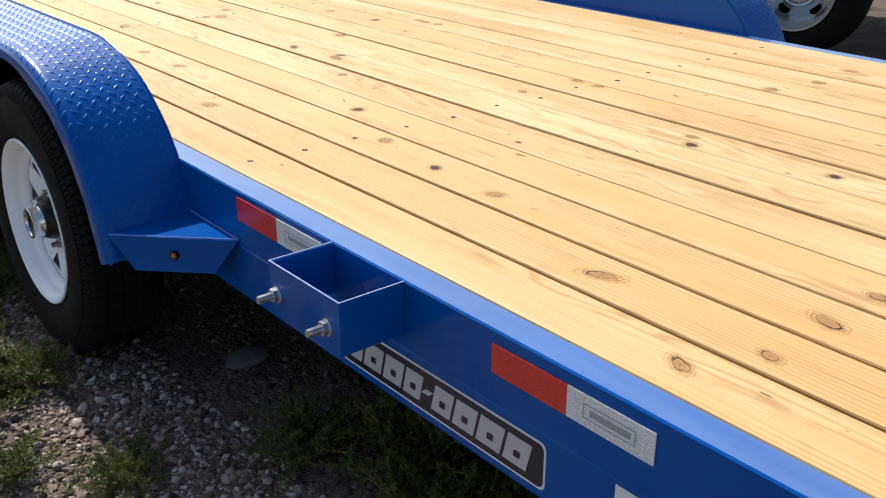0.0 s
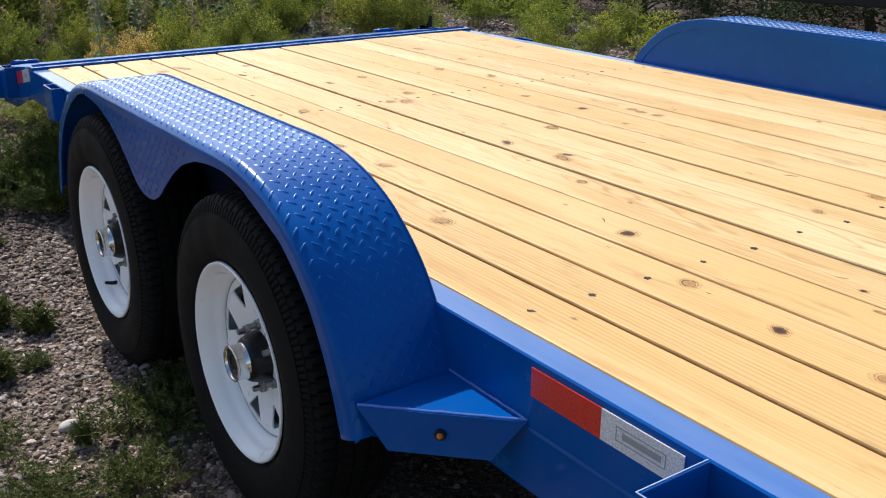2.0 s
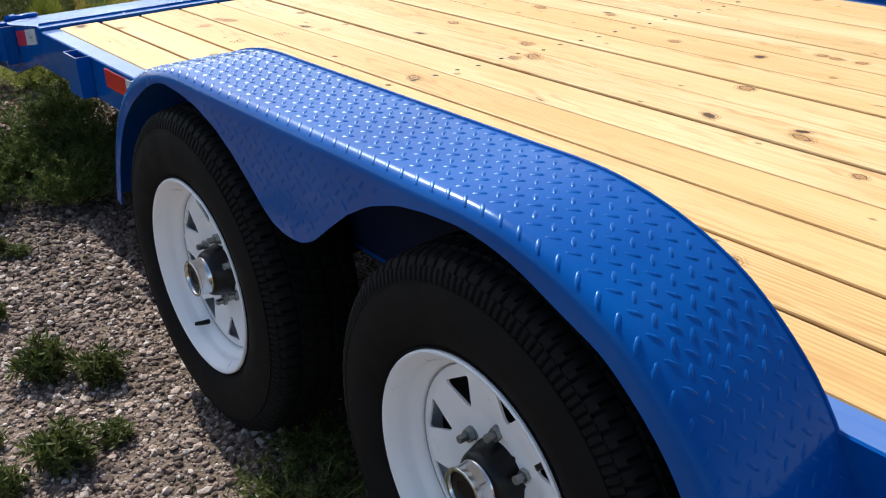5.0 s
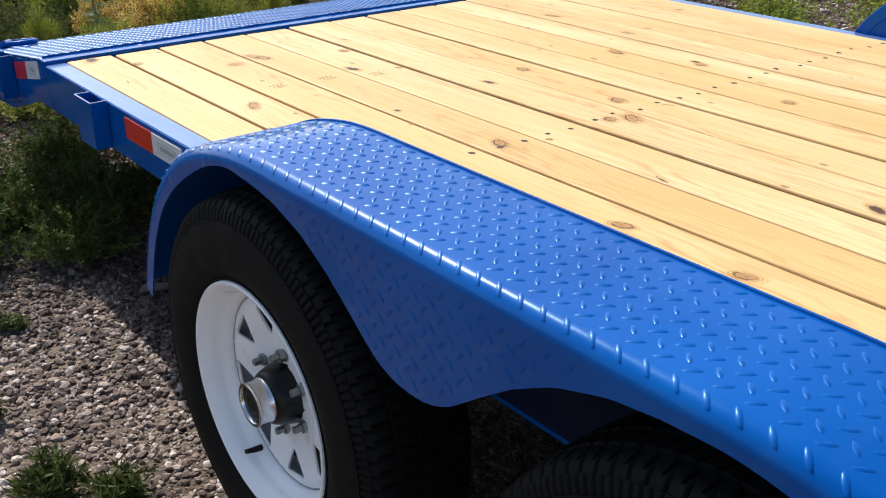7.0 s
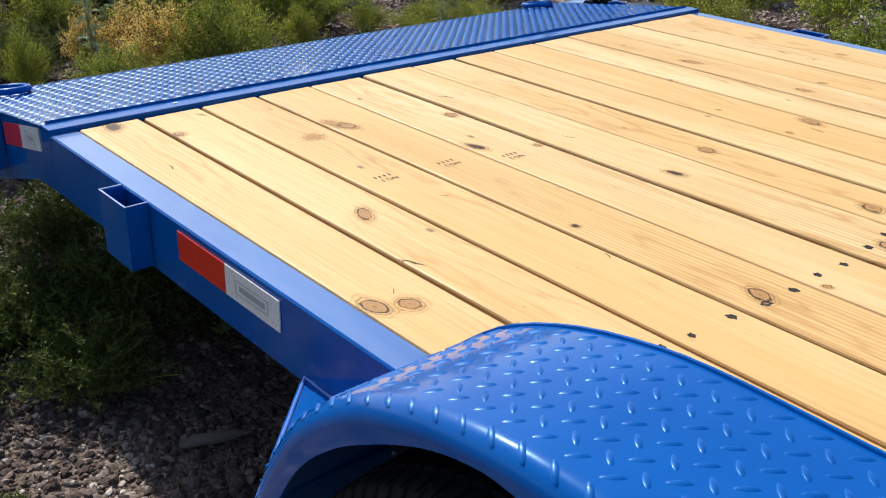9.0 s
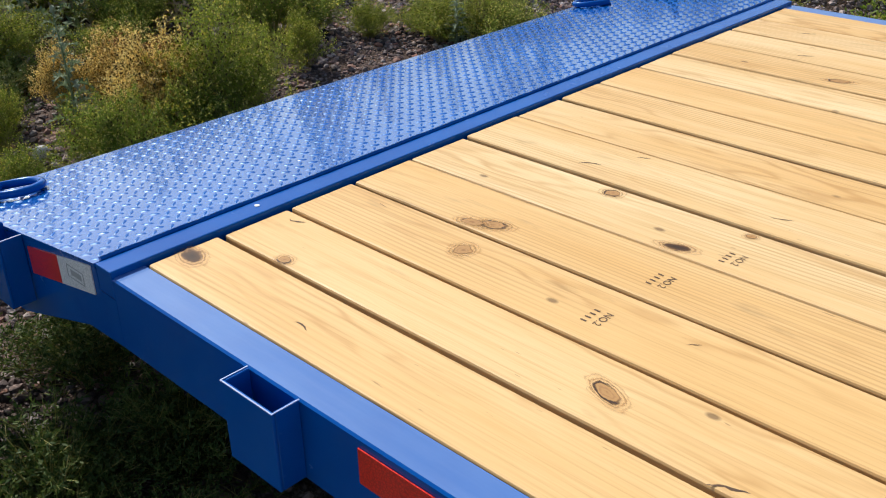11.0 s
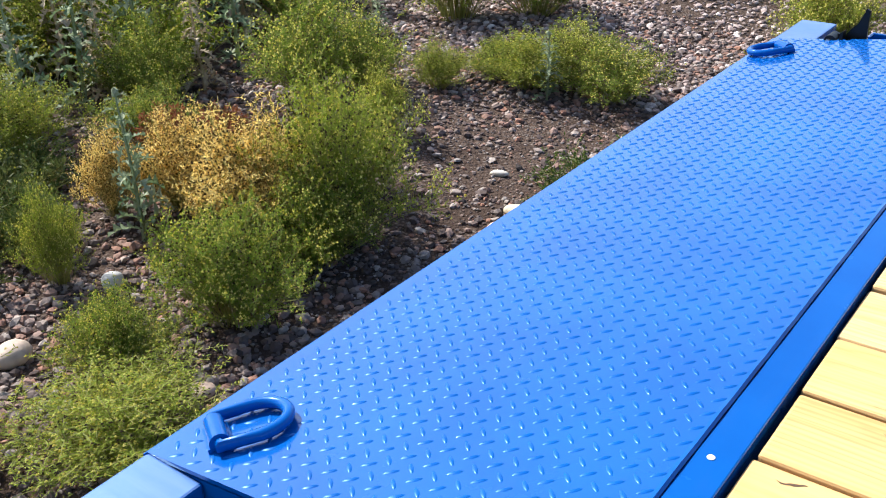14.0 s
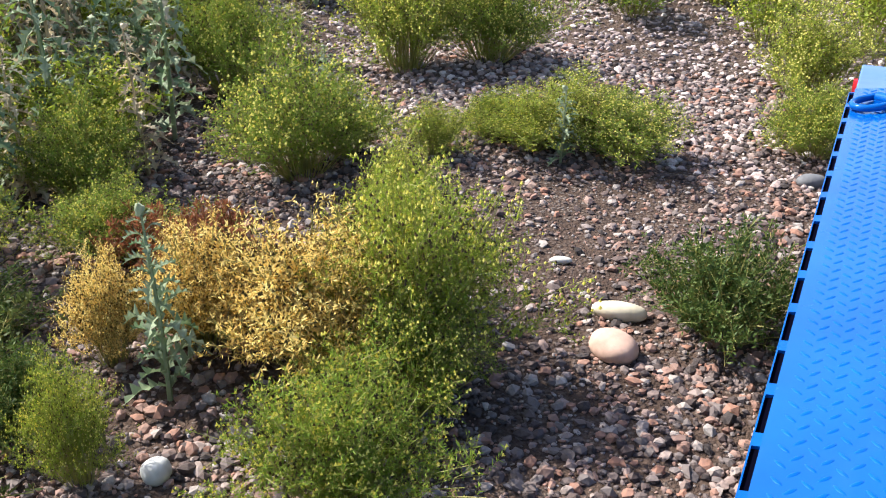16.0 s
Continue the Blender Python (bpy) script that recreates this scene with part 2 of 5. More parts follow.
BLUE, PINE, KNOT, SOIL = blue_paint(), pine(0), knot_wood(), soil()
# paint with the sky's pale reflection mixed into its colour
BLUE_SKYLIT = blue_paint("skylit_blue_paint", 0.30, 0.42, 0.4, 0.24, 1.0, 1.35)
BLUE_PLATE = blue_paint("glossy_blue_paint", 0.18, 0.30, 0.30, 0.0, 1.0, 1.42)
BLUE_LUG = blue_paint("scuffed_blue_paint", 0.30, 0.42, 0.30, 0.0, 0.3)
RUBBER, ENAMEL = rubber(), white_enamel()
ZINC = mat("zinc_plate", (0.62, 0.62, 0.60), 0.3, 1.0)
CHROME = mat("bright_metal", (0.72, 0.73, 0.74), 0.16, 1.0)
# black that stands in for shade inside openings
HOLLOW_SHADE = mat("hollow_shade", (0.002, 0.002, 0.006), 0.9, 0, 0.0)
DARK = mat("dark_steel", (0.02, 0.02, 0.022), 0.6, 0.3)
SCREW = mat("screw_head", (0.010, 0.007, 0.006), 0.7, 0.1)
AMBER = mat("amber_lens", (0.55, 0.16, 0.01), 0.15, 0, 0.6, 0.6)
BLACKPL = mat("black_plastic", (0.005, 0.005, 0.005), 0.35, 0, 0.3)
EDGE = mat("worn_edge", (0.36, 0.44, 0.66), 0.4, 0.1)
INK = mat("grade_ink", (0.10, 0.055, 0.03), 0.8)
DECAL_BLACK = mat("decal_black", (0.006, 0.008, 0.03), 0.25, 0, 0.5, 0.4)
DECAL_SILVER = mat("decal_silver", (0.62, 0.64, 0.67), 0.28, 0.35, 0.5, 0.3)
DECAL_WHITE = mat("decal_white", (0.8, 0.8, 0.8), 0.3)
GREYINK = mat("grey_print", (0.36, 0.37, 0.36), 0.5)
DULL_ALLOY = mat("dull_alloy", (0.62, 0.63, 0.63), 0.30, 0.75)
NUT = mat("dull_zinc", (0.30, 0.31, 0.30), 0.38, 0.9)


def reflective(name, a, b, scale):
    m = mat(name, a, 0.28, 0, 0.6, 0.4)
    n = Nodes(m)
    v = n.coords((0, 1, 1))
    vo = n.voronoi(v, scale, "DISTANCE_TO_EDGE")
    n.color(n.mix(n.ramp(vo.outputs["Distance"], [(0.06, g3(0)), (0.14, g3(1))]), b, a))
    return m


DULLGREEN = leaf_mat("dry_grass_green", (0.055, 0.080, 0.020), (0.135, 0.155, 0.048), 0.3)
# near-black colour that stands in for shade inside the wheel wells
WELL_SHADE = mat("well_shade", (0.003, 0.008, 0.035), 0.7, 0, 0.2)
TAPE_RED = reflective("tape_red", (0.85, 0.035, 0.015), (0.55, 0.02, 0.012), 260.0)
TAPE_WHITE = reflective("tape_white", (0.90, 0.90, 0.88), (0.62, 0.63, 0.62), 260.0)
STONES = stone_mat("river_gravel", [(0.0, (0.029, 0.023, 0.023)), (0.25, (0.090, 0.061, 0.056)), (0.45, (0.164, 0.135, 0.127)), (0.6, (0.31, 0.15, 0.10)), (0.8, (0.27, 0.195, 0.17)), (1.0, (0.37, 0.325, 0.295))])
CHIPS = stone_mat("gravel_chips", [(0.0, (0.115, 0.080, 0.062)), (0.4, (0.285, 0.210, 0.170)), (0.75, (0.420, 0.330, 0.280)), (1.0, (0.640, 0.575, 0.520))])
GREEN = leaf_mat("weed_green", (0.125, 0.215, 0.024), (0.290, 0.365, 0.046))
YGREEN = leaf_mat("weed_yellow_green", (0.195, 0.280, 0.024), (0.360, 0.405, 0.052))
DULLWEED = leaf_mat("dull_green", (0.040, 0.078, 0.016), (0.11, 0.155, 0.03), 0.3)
PALE_STONES = stone_mat("pale_gravel", [(0.0, (0.082, 0.061, 0.059)), (0.4, (0.279, 0.213, 0.201)), (0.7, (0.426, 0.320, 0.295)), (1.0, (0.640, 0.558, 0.525))])
# gravel chips with the deck's shade put into their colours
SHADED_CHIPS = stone_mat("shaded_chips", [(0.0, (0.030, 0.020, 0.016)), (0.5, (0.080, 0.054, 0.044)), (0.85, (0.15, 0.105, 0.088)), (1.0, (0.26, 0.20, 0.17))])
GOLD = leaf_mat("weed_gold", (0.85, 0.57, 0.15), (0.94, 0.76, 0.30))
RUST = leaf_mat("weed_rust", (0.240, 0.072, 0.036), (0.304, 0.144, 0.064))
HEADS = leaf_mat("flower_heads", (0.70, 0.62, 0.12), (0.92, 0.86, 0.32), 0.5)
HEADSD = leaf_mat("brown_heads", (0.045, 0.030, 0.010), (0.10, 0.065, 0.02), 0.1)
HEADSB = leaf_mat("dry_heads", (0.22, 0.12, 0.03), (0.45, 0.30, 0.08), 0.2)
STEMS = leaf_mat("weed_stems", (0.20, 0.22, 0.05), (0.32, 0.27, 0.09), 0.15)
THISTLE = leaf_mat("thistle_leaf", (0.136, 0.208, 0.096), (0.368, 0.400, 0.264), 0.25)
STRAW = leaf_mat("dry_straw", (0.368, 0.280, 0.160), (0.576, 0.480, 0.336), 0.25)
DARKLEAF = leaf_mat("shrub_leaf", (0.018, 0.035, 0.010), (0.045, 0.070, 0.018), 0.25)
BARK = mat("bark", (0.09, 0.065, 0.045), 0.9)
# weathered stick wood, also used as the dark of the plank gaps
DRIFT_GAP = mat("weathered_wood_gap_shade", (0.13, 0.11, 0.095), 0.85)


# ---- mesh helpers ----
def part(name, bm, material, parent=None, label="", smooth=False):
    me = bpy.data.meshes.new(name)
    bmesh.ops.recalc_face_normals(bm, faces=bm.faces)
    bm.to_mesh(me)
    bm.free()
    if smooth:
        me.shade_smooth()
        me.set_sharp_from_angle(angle=radians(38))
    me.materials.append(material)
    ob = new(name, me)
    if parent is not None:
        ob.parent = parent
    if label:
        tagged(ob, label)
    return ob


def raw(name, verts, faces, material, parent=None, label="", smooth=False):
    me = bpy.data.meshes.new(name)
    me.from_pydata([tuple(v) for v in verts], [], [tuple(f) for f in faces])
    me.update()
    if smooth:
        me.shade_smooth()
    me.materials.append(material)
    ob = new(name, me)
    if parent is not None:
        ob.parent = parent
    if label:
        tagged(ob, label)
    return ob


def thing(name, label, category, group="", at=(0, 0, 0)):
    ob = new(name)
    ob.empty_display_size = 0.1
    ob.location = at
    return tagged(ob, label, category, group)


def box(bm, x0, x1, y0, y1, z0, z1, bevel=0.0, seg=1):
    vs = [bm.verts.new((x, y, z)) for x in (x0, x1) for y in (y0, y1) for z in (z0, z1)]
    fs = [bm.faces.new([vs[i] for i in q]) for q in ((0, 1, 3, 2), (4, 6, 7, 5), (0, 4, 5, 1), (2, 3, 7, 6), (0, 2, 6, 4), (1, 5, 7, 3))]
    if bevel:
        es = list({e for f in fs for e in f.edges})
        bmesh.ops.bevel(bm, geom=es, offset=bevel, segments=seg, affect="EDGES", profile=0.5)
    return bm


def new_box(*a, **k):
    return box(bmesh.new(), *a, **k)


def prism(bm, outline, x0, x1, axis="x"):
    """A plate with this outline (pairs in the other two axes, in order) between x0 and x1 along the axis."""
    def at(p, d):
        return (d, p[0], p[1]) if axis == "x" else ((p[0], d, p[1]) if axis == "y" else (p[0], p[1], d))
    a = [bm.verts.new(at(p, x0)) for p in outline]
    b = [bm.verts.new(at(p, x1)) for p in outline]
    n = len(outline)
    bm.faces.new(a)
    bm.faces.new(b[::-1])
    for i in range(n):
        bm.faces.new((a[i], b[i], b[(i + 1) % n], a[(i + 1) % n]))
    return bm


def bevel_all(bm, w, seg=1, sharp=30):
    es = [e for e in bm.edges if len(e.link_faces) == 2 and e.calc_face_angle(0) > radians(sharp)]
    bmesh.ops.bevel(bm, geom=es, offset=w, segments=seg, affect="EDGES", profile=0.5)
    return bm


def lathe(bm, profile, n, axis="x", phase=0.0):
    """profile: (along, radius); closed rings about an axis through the origin."""
    rings = []
    for a, r in profile:
        ring = []
        for i in range(n):
            t = 2 * math.pi * i / n + phase
            c, s = r * math.cos(t), r * math.sin(t)
            ring.append(bm.verts.new((a, c, s) if axis == "x" else ((c, a, s) if axis == "y" else (c, s, a))))
        rings.append(ring)
    for p, q in zip(rings, rings[1:]):
        for i in range(n):
            bm.faces.new((p[i], q[i], q[(i + 1) % n], p[(i + 1) % n]))
    return rings


def cyl(bm, centre, r, a0, a1, axis="x", n=16, cap=True):
    k = len(bm.verts)
    rings = lathe(bm, [(a0, r), (a1, r)], n, axis)
    if cap:
        bm.faces.new(rings[0])
        bm.faces.new(rings[1][::-1])
    bm.verts.ensure_lookup_table()
    bmesh.ops.translate(bm, verts=bm.verts[k:], vec=centre)
    return bm


def tube(bm, pts, r, n=8, closed=False):
    pts = [Vector(p) for p in pts]
    rings = []
    for i, p in enumerate(pts):
        a = pts[i - 1] if (i or closed) else pts[i]
        b = pts[(i + 1) % len(pts)] if (i < len(pts) - 1 or closed) else pts[i]
        d = (b - a).normalized()
        u = d.orthogonal().normalized() if not rings else (last - d * last.dot(d)).normalized()
        last = u
        v = d.cross(u)
        rr = r[i] if isinstance(r, (list, tuple)) else r
        rings.append([bm.verts.new(p + rr * (math.cos(2 * math.pi * k / n) * u + math.sin(2 * math.pi * k / n) * v)) for k in range(n)])
    m = len(rings)
    for i in range(m if closed else m - 1):
        p, q = rings[i], rings[(i + 1) % m]
        for k in range(n):
            bm.faces.new((p[k], p[(k + 1) % n], q[(k + 1) % n], q[k]))
    if not closed:
        bm.faces.new(rings[0][::-1])
        bm.faces.new(rings[-1])
    return bm


# ---- ground ----
def smooth01(a, b, v):
    t = min(1.0, max(0.0, (v - a) / (b - a)))
    return t * t * (3 - 2 * t)


def ground_z(x, y):
    z = -0.015 + 0.12 * smooth01(4.2, 5.7, y) + 0.07 * smooth01(5.8, 6.6, y)
    r = math.hypot(x - 1, y - 4)
    z += 0.018 * noise.noise((x * 0.9, y * 0.9, 0.3)) + 0.008 * noise.noise((x * 4, y * 4, 1.7))
    return z + 0.25 * smooth01(12, 60, r) * (0.5 + noise.noise((x * 0.05, y * 0.05, 5)))


def spread(lo, hi, step, far):
    out = list(np.arange(lo, hi + 1e-6, step))
    s, v = step, hi
    while v < far:
        s *= 1.35
        v += s
        out.append(v)
    s, v = step, lo
    while v > -far:
        s *= 1.35
        v -= s
        out.insert(0, v)
    return out


def build_ground():
    xs, ys = spread(-1.5, 4.5, 0.06, 900), spread(0.0, 9.0, 0.06, 900)
    vs = [(x, y, ground_z(x, y)) for y in ys for x in xs]
    w = len(xs)
    fs = [(j * w + i, j * w + i + 1, (j + 1) * w + i + 1, (j + 1) * w + i) for j in range(len(ys) - 1) for i in range(w - 1)]
    tagged(raw("ground", vs, fs, SOIL, smooth=True), "brown gravelly soil with patches of bare dirt", "ground", kind="structure")


build_ground()

# ---- trailer ----
DECK = 0.56
W = 2.112            # across, outer rail face to outer rail face
BOARDS, PITCH, BOARD = 14, 0.143, 0.1385
SEAMS = (0.055, 0.188, 0.322, 0.463, 0.605, 0.754, 0.911, 1.052, 1.190, 1.345, 1.482, 1.619, 1.762, 1.903, 2.058)
Y0, Y1 = -1.4, 4.787  # deck boards, front to rear
AXLES, HUBZ = (2.419, 3.285), 0.333

trailer = thing("utility_trailer", "blue tandem-axle flatbed trailer with a yellow pine plank deck", "trailer")


def mirrored(bm):
    bmesh.ops.transform(bm, matrix=Matrix.Translation((W, 0, 0)) @ Matrix.Diagonal((-1, 1, 1, 1)), verts=bm.verts)
    return bm


TAIL_Y, TAIL_Z = 5.418, 0.487
PLATE_Y, PLATE_Z = 4.836, 0.5655


def side_rail(far):
    # upper angle: face and top flange in one L section
    bm = bmesh.new()
    prism(bm, [(0, 0.436), (0.006, 0.436), (0.006, 0.5495), (0.0545, 0.5495), (0.0545, 0.5565), (0.003, 0.5565), (0, 0.5535)], Y0, 4.792, "y")
    ob = part("side_rail", mirrored(bm) if far else bm, BLUE, trailer, "blue painted steel angle side rail")
    # upward faces get the paint that carries the sky's sheen
    ob.data.materials.append(BLUE_SKYLIT)
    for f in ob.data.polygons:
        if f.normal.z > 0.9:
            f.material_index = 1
    # tail end of the rail, falling with the ramp plate
    bm = bmesh.new()
    prism(bm, [(4.793, 0.436), (4.793, 0.5185), (4.838, 0.5185), (4.838, 0.5565), (4.87, 0.555), (5.41, TAIL_Z - 0.012), (5.41, 0.335), (5.16, 0.352), (4.90, 0.432)], 0.0, 0.008)
    part("tail_cheek", mirrored(bm) if far else bm, BLUE, trailer)
    bm = new_box(0.002, 0.07, Y0, 1.93, 0.318, 0.4345, bevel=0.006, seg=2)
    part("lower_frame_tube", mirrored(bm) if far else bm, BLUE, trailer)
    # unseen strip added to stop sun leaking between flange and first plank
    bm = new_box(0.0075, 0.082, Y0, 4.73, 0.5135, 0.5195)
    part("sun_block", mirrored(bm) if far else bm, BLUE, trailer)
    # thin weld seam between the two
    bm = bmesh.new()
    tube(bm, [(0.0005, y, 0.4352 + 0.0008 * math.sin(y * 31)) for y in np.linspace(Y0, 1.93, 60)], 0.0022, 5)
    part("weld_seam", mirrored(bm) if far else bm, BLUE, trailer)


side_rail(False)
side_rail(True)


def under_frame():
    for x in (0.30, W - 0.38):
        part("main_beam", new_box(x, x + 0.08, Y0, 4.75, 0.30, 0.435, bevel=0.004), BLUE, trailer)
    for i in range(10):
        y = 0.285 + 0.4 * i
        if y < 4.7:
            part("cross_member", new_box(0.06, W - 0.06, y - 0.02, y + 0.02, 0.44, 0.519, bevel=0.003), BLUE, trailer)
    for y in AXLES:
        bm = bmesh.new()
        cyl(bm, (0, y, HUBZ - 0.02), 0.038, 0.02, W - 0.02, "x", 16)
        part("axle", bm, DARK, trailer)
    for x in (0.34, W - 0.34):
        bm = bmesh.new()
        for y in AXLES:
            prism(bm, [(y - 0.36, 0.27), (y, 0.245), (y + 0.36, 0.27), (y + 0.36, 0.283), (y, 0.262), (y - 0.36, 0.283)], x - 0.025, x + 0.025)
        part("leaf_spring", bm, DARK, trailer)


under_frame()


# fender: the sheet's run from front to rear, (y, z)
FMID = 2.830
half_run = [(0.884, 0.386), (0.850, 0.48), (0.820, 0.54), (0.779, 0.602), (0.725, 0.656), (0.660, 0.702), (0.575, 0.737), (0.485, 0.757), (0.41, 0.763)]
FRUN = [(FMID - d, z) for d, z in half_run] + [(FMID + 0.82 * (k / 8.0 - 0.5), 0.763) for k in range(1, 8)] + [(FMID + d, z) for d, z in reversed(half_run)]


def finer(run, step):
    out, acc = [Vector((*run[0], 0))], 0
    pts = [Vector((*p, 0)) for p in run]
    dense = []
    n = len(pts)
    for i in range(n - 1):
        p0, p1, p2, p3 = pts[max(i - 1, 0)], pts[i], pts[i + 1], pts[min(i + 2, n - 1)]
        for k in range(12):
            t = k / 12
            dense.append(0.5 * ((2 * p1) + (p2 - p0) * t + (2 * p0 - 5 * p1 + 4 * p2 - p3) * t * t + (3 * p1 - p0 - 3 * p2 + p3) * t ** 3))
    dense.append(pts[-1])
    for a, b in zip(dense, dense[1:]):
        acc += (b - a).length
        if acc >= step:
            out.append(b)
            acc = 0
    out.append(dense[-1])
    return [(p.x, p.y) for p in out]


FPATH = finer(FRUN, 0.012)


def normals(path):
    out = []
    for i in range(len(path)):
        a, b = path[max(i - 1, 0)], path[min(i + 1, len(path) - 1)]
        d = Vector((b[0] - a[0], b[1] - a[1])).normalized()
        out.append(Vector((-d.y, d.x)))
    return out


FNORM = normals(FPATH)
EDGE_BLUE = mat("worn_blue_edge", (0.10, 0.22, 0.62), 0.35, 0, 0.6)
F_OUT, F_R = -0.206, 0.022


SKIRT_D = (0.0, 0.03, 0.055, 0.08, 0.13, 0.18, 0.24, 0.31, 0.37, 0.43)
SKIRT_Z = (0.5645, 0.5665, 0.574, 0.587, 0.625, 0.661, 0.694, 0.717, 0.726, 0.730)


def skirt_z(y):
    """Lower edge of the outer skirt: a rounded tongue between two wheel arches."""
    d = abs(y - 2.866)
    if d < 0.43:
        return float(np.interp(d, SKIRT_D, SKIRT_Z))
    a, arch = d - 0.43, 0.39
    return 0.340 + math.sqrt(max(arch * arch - a * a, 0)) if a < arch else 0.340


def fender(far):
    bm = bmesh.new()
    # cross section at each step: inner edge, top, rounded shoulder, start of the skirt
    rows = []
    for (y, z), nv in zip(FPATH, FNORM):
        sec = [(0.0065, -0.004), (0.0065, 0.0), (-0.02, 0.0)]
        for k in range(6):
            t = k / 5 * math.pi / 2
            sec.append((F_OUT + F_R - F_R * math.sin(t), -F_R + F_R * math.cos(t)))
        rows.append([bm.verts.new((x, y + nv.x * d, z + nv.y * d)) for x, d in sec])
    for p, q in zip(rows, rows[1:]):
        for a in range(len(p) - 1):
            bm.faces.new((p[a], q[a], q[a + 1], p[a + 1]))
    # skirt: from the shoulder's end down to the scalloped edge
    low = []
    for (y, z), nv, r in zip(FPATH, FNORM, rows):
        s = r[-1].co
        foot = Vector((s.x, s.y, min(s.z - 0.006, skirt_z(s.y))))
        lip = Vector((s.x, s.y - nv.x * 0.022, s.z - nv.y * 0.022))
        foot = foot.lerp(lip, smooth01(0.50, 0.68, abs(y - FMID)))
        low.append([bm.verts.new(s.lerp(foot, k / 4)) for k in range(1, 5)])
    for i in range(len(rows) - 1):
        p, q = [rows[i][-1]] + low[i], [rows[i + 1][-1]] + low[i + 1]
        for k in range(4):
            bm.faces.new((p[k], q[k], q[k + 1], p[k + 1]))
    # the sheet's thickness goes inwards, away from the lugs
    bmesh.ops.recalc_face_normals(bm, faces=bm.faces)
    crown, spare = max(v.co.z for v in bm.verts), bm.copy()
    bmesh.ops.solidify(bm, geom=list(bm.faces), thickness=-0.003)
    if max(v.co.z for v in bm.verts) > crown + 0.001:
        bm.free()
        bm = spare
        bmesh.ops.solidify(bm, geom=list(bm.faces), thickness=0.003)
    else:
        spare.free()
    shell = part("fender", mirrored(bm) if far else bm, BLUE, trailer, "blue tandem fender of raised-lug tread plate", smooth=True)
    # inner panel between deck rail and fender top
    bm = bmesh.new()
    inner = [p for p in FPATH if p[1] > 0.44]
    prism(bm, [(y, z - 0.004) for y, z in inner], 0.0015, 0.0055)
    part("inner_panel", mirrored(bm) if far else bm, BLUE, trailer)
    # dark sheet added over the panel to give the well its shade
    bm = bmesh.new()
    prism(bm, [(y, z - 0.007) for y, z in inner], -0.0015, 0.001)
    part("well_shade_sheet", mirrored(bm) if far else bm, WELL_SHADE, trailer, "near-black sheet added for the shade inside the wheel well")
    # raised rim round the panel's edge, on the deck side
    bm = bmesh.new()
    strip = []
    for (y, z), nv in zip(FPATH, FNORM):
        if z > 0.565 and far:
            w = 0.034
            strip.append([bm.verts.new((x, y + nv.x * o, z + nv.y * o)) for x, o in ((0.0058, -0.004), (0.0098, -0.005), (0.0098, -w), (0.0058, -w - 0.001))])
    for p, q in zip(strip, strip[1:]):
        for k in range(3):
            bm.faces.new((p[k], q[k], q[k + 1], p[k + 1]))
    if far:
        part("panel_rim", mirrored(bm), BLUE, trailer)
    else:
        bm.free()
    bm = bmesh.new()
    tube(bm, [(0.004, y, z + 0.001) for y, z in inner[::2]], 0.0024, 6)
    part("fender_seam", mirrored(bm) if far else bm, BLUE, trailer)
    return shell


near_fender = fender(False)
far_fender = fender(True)


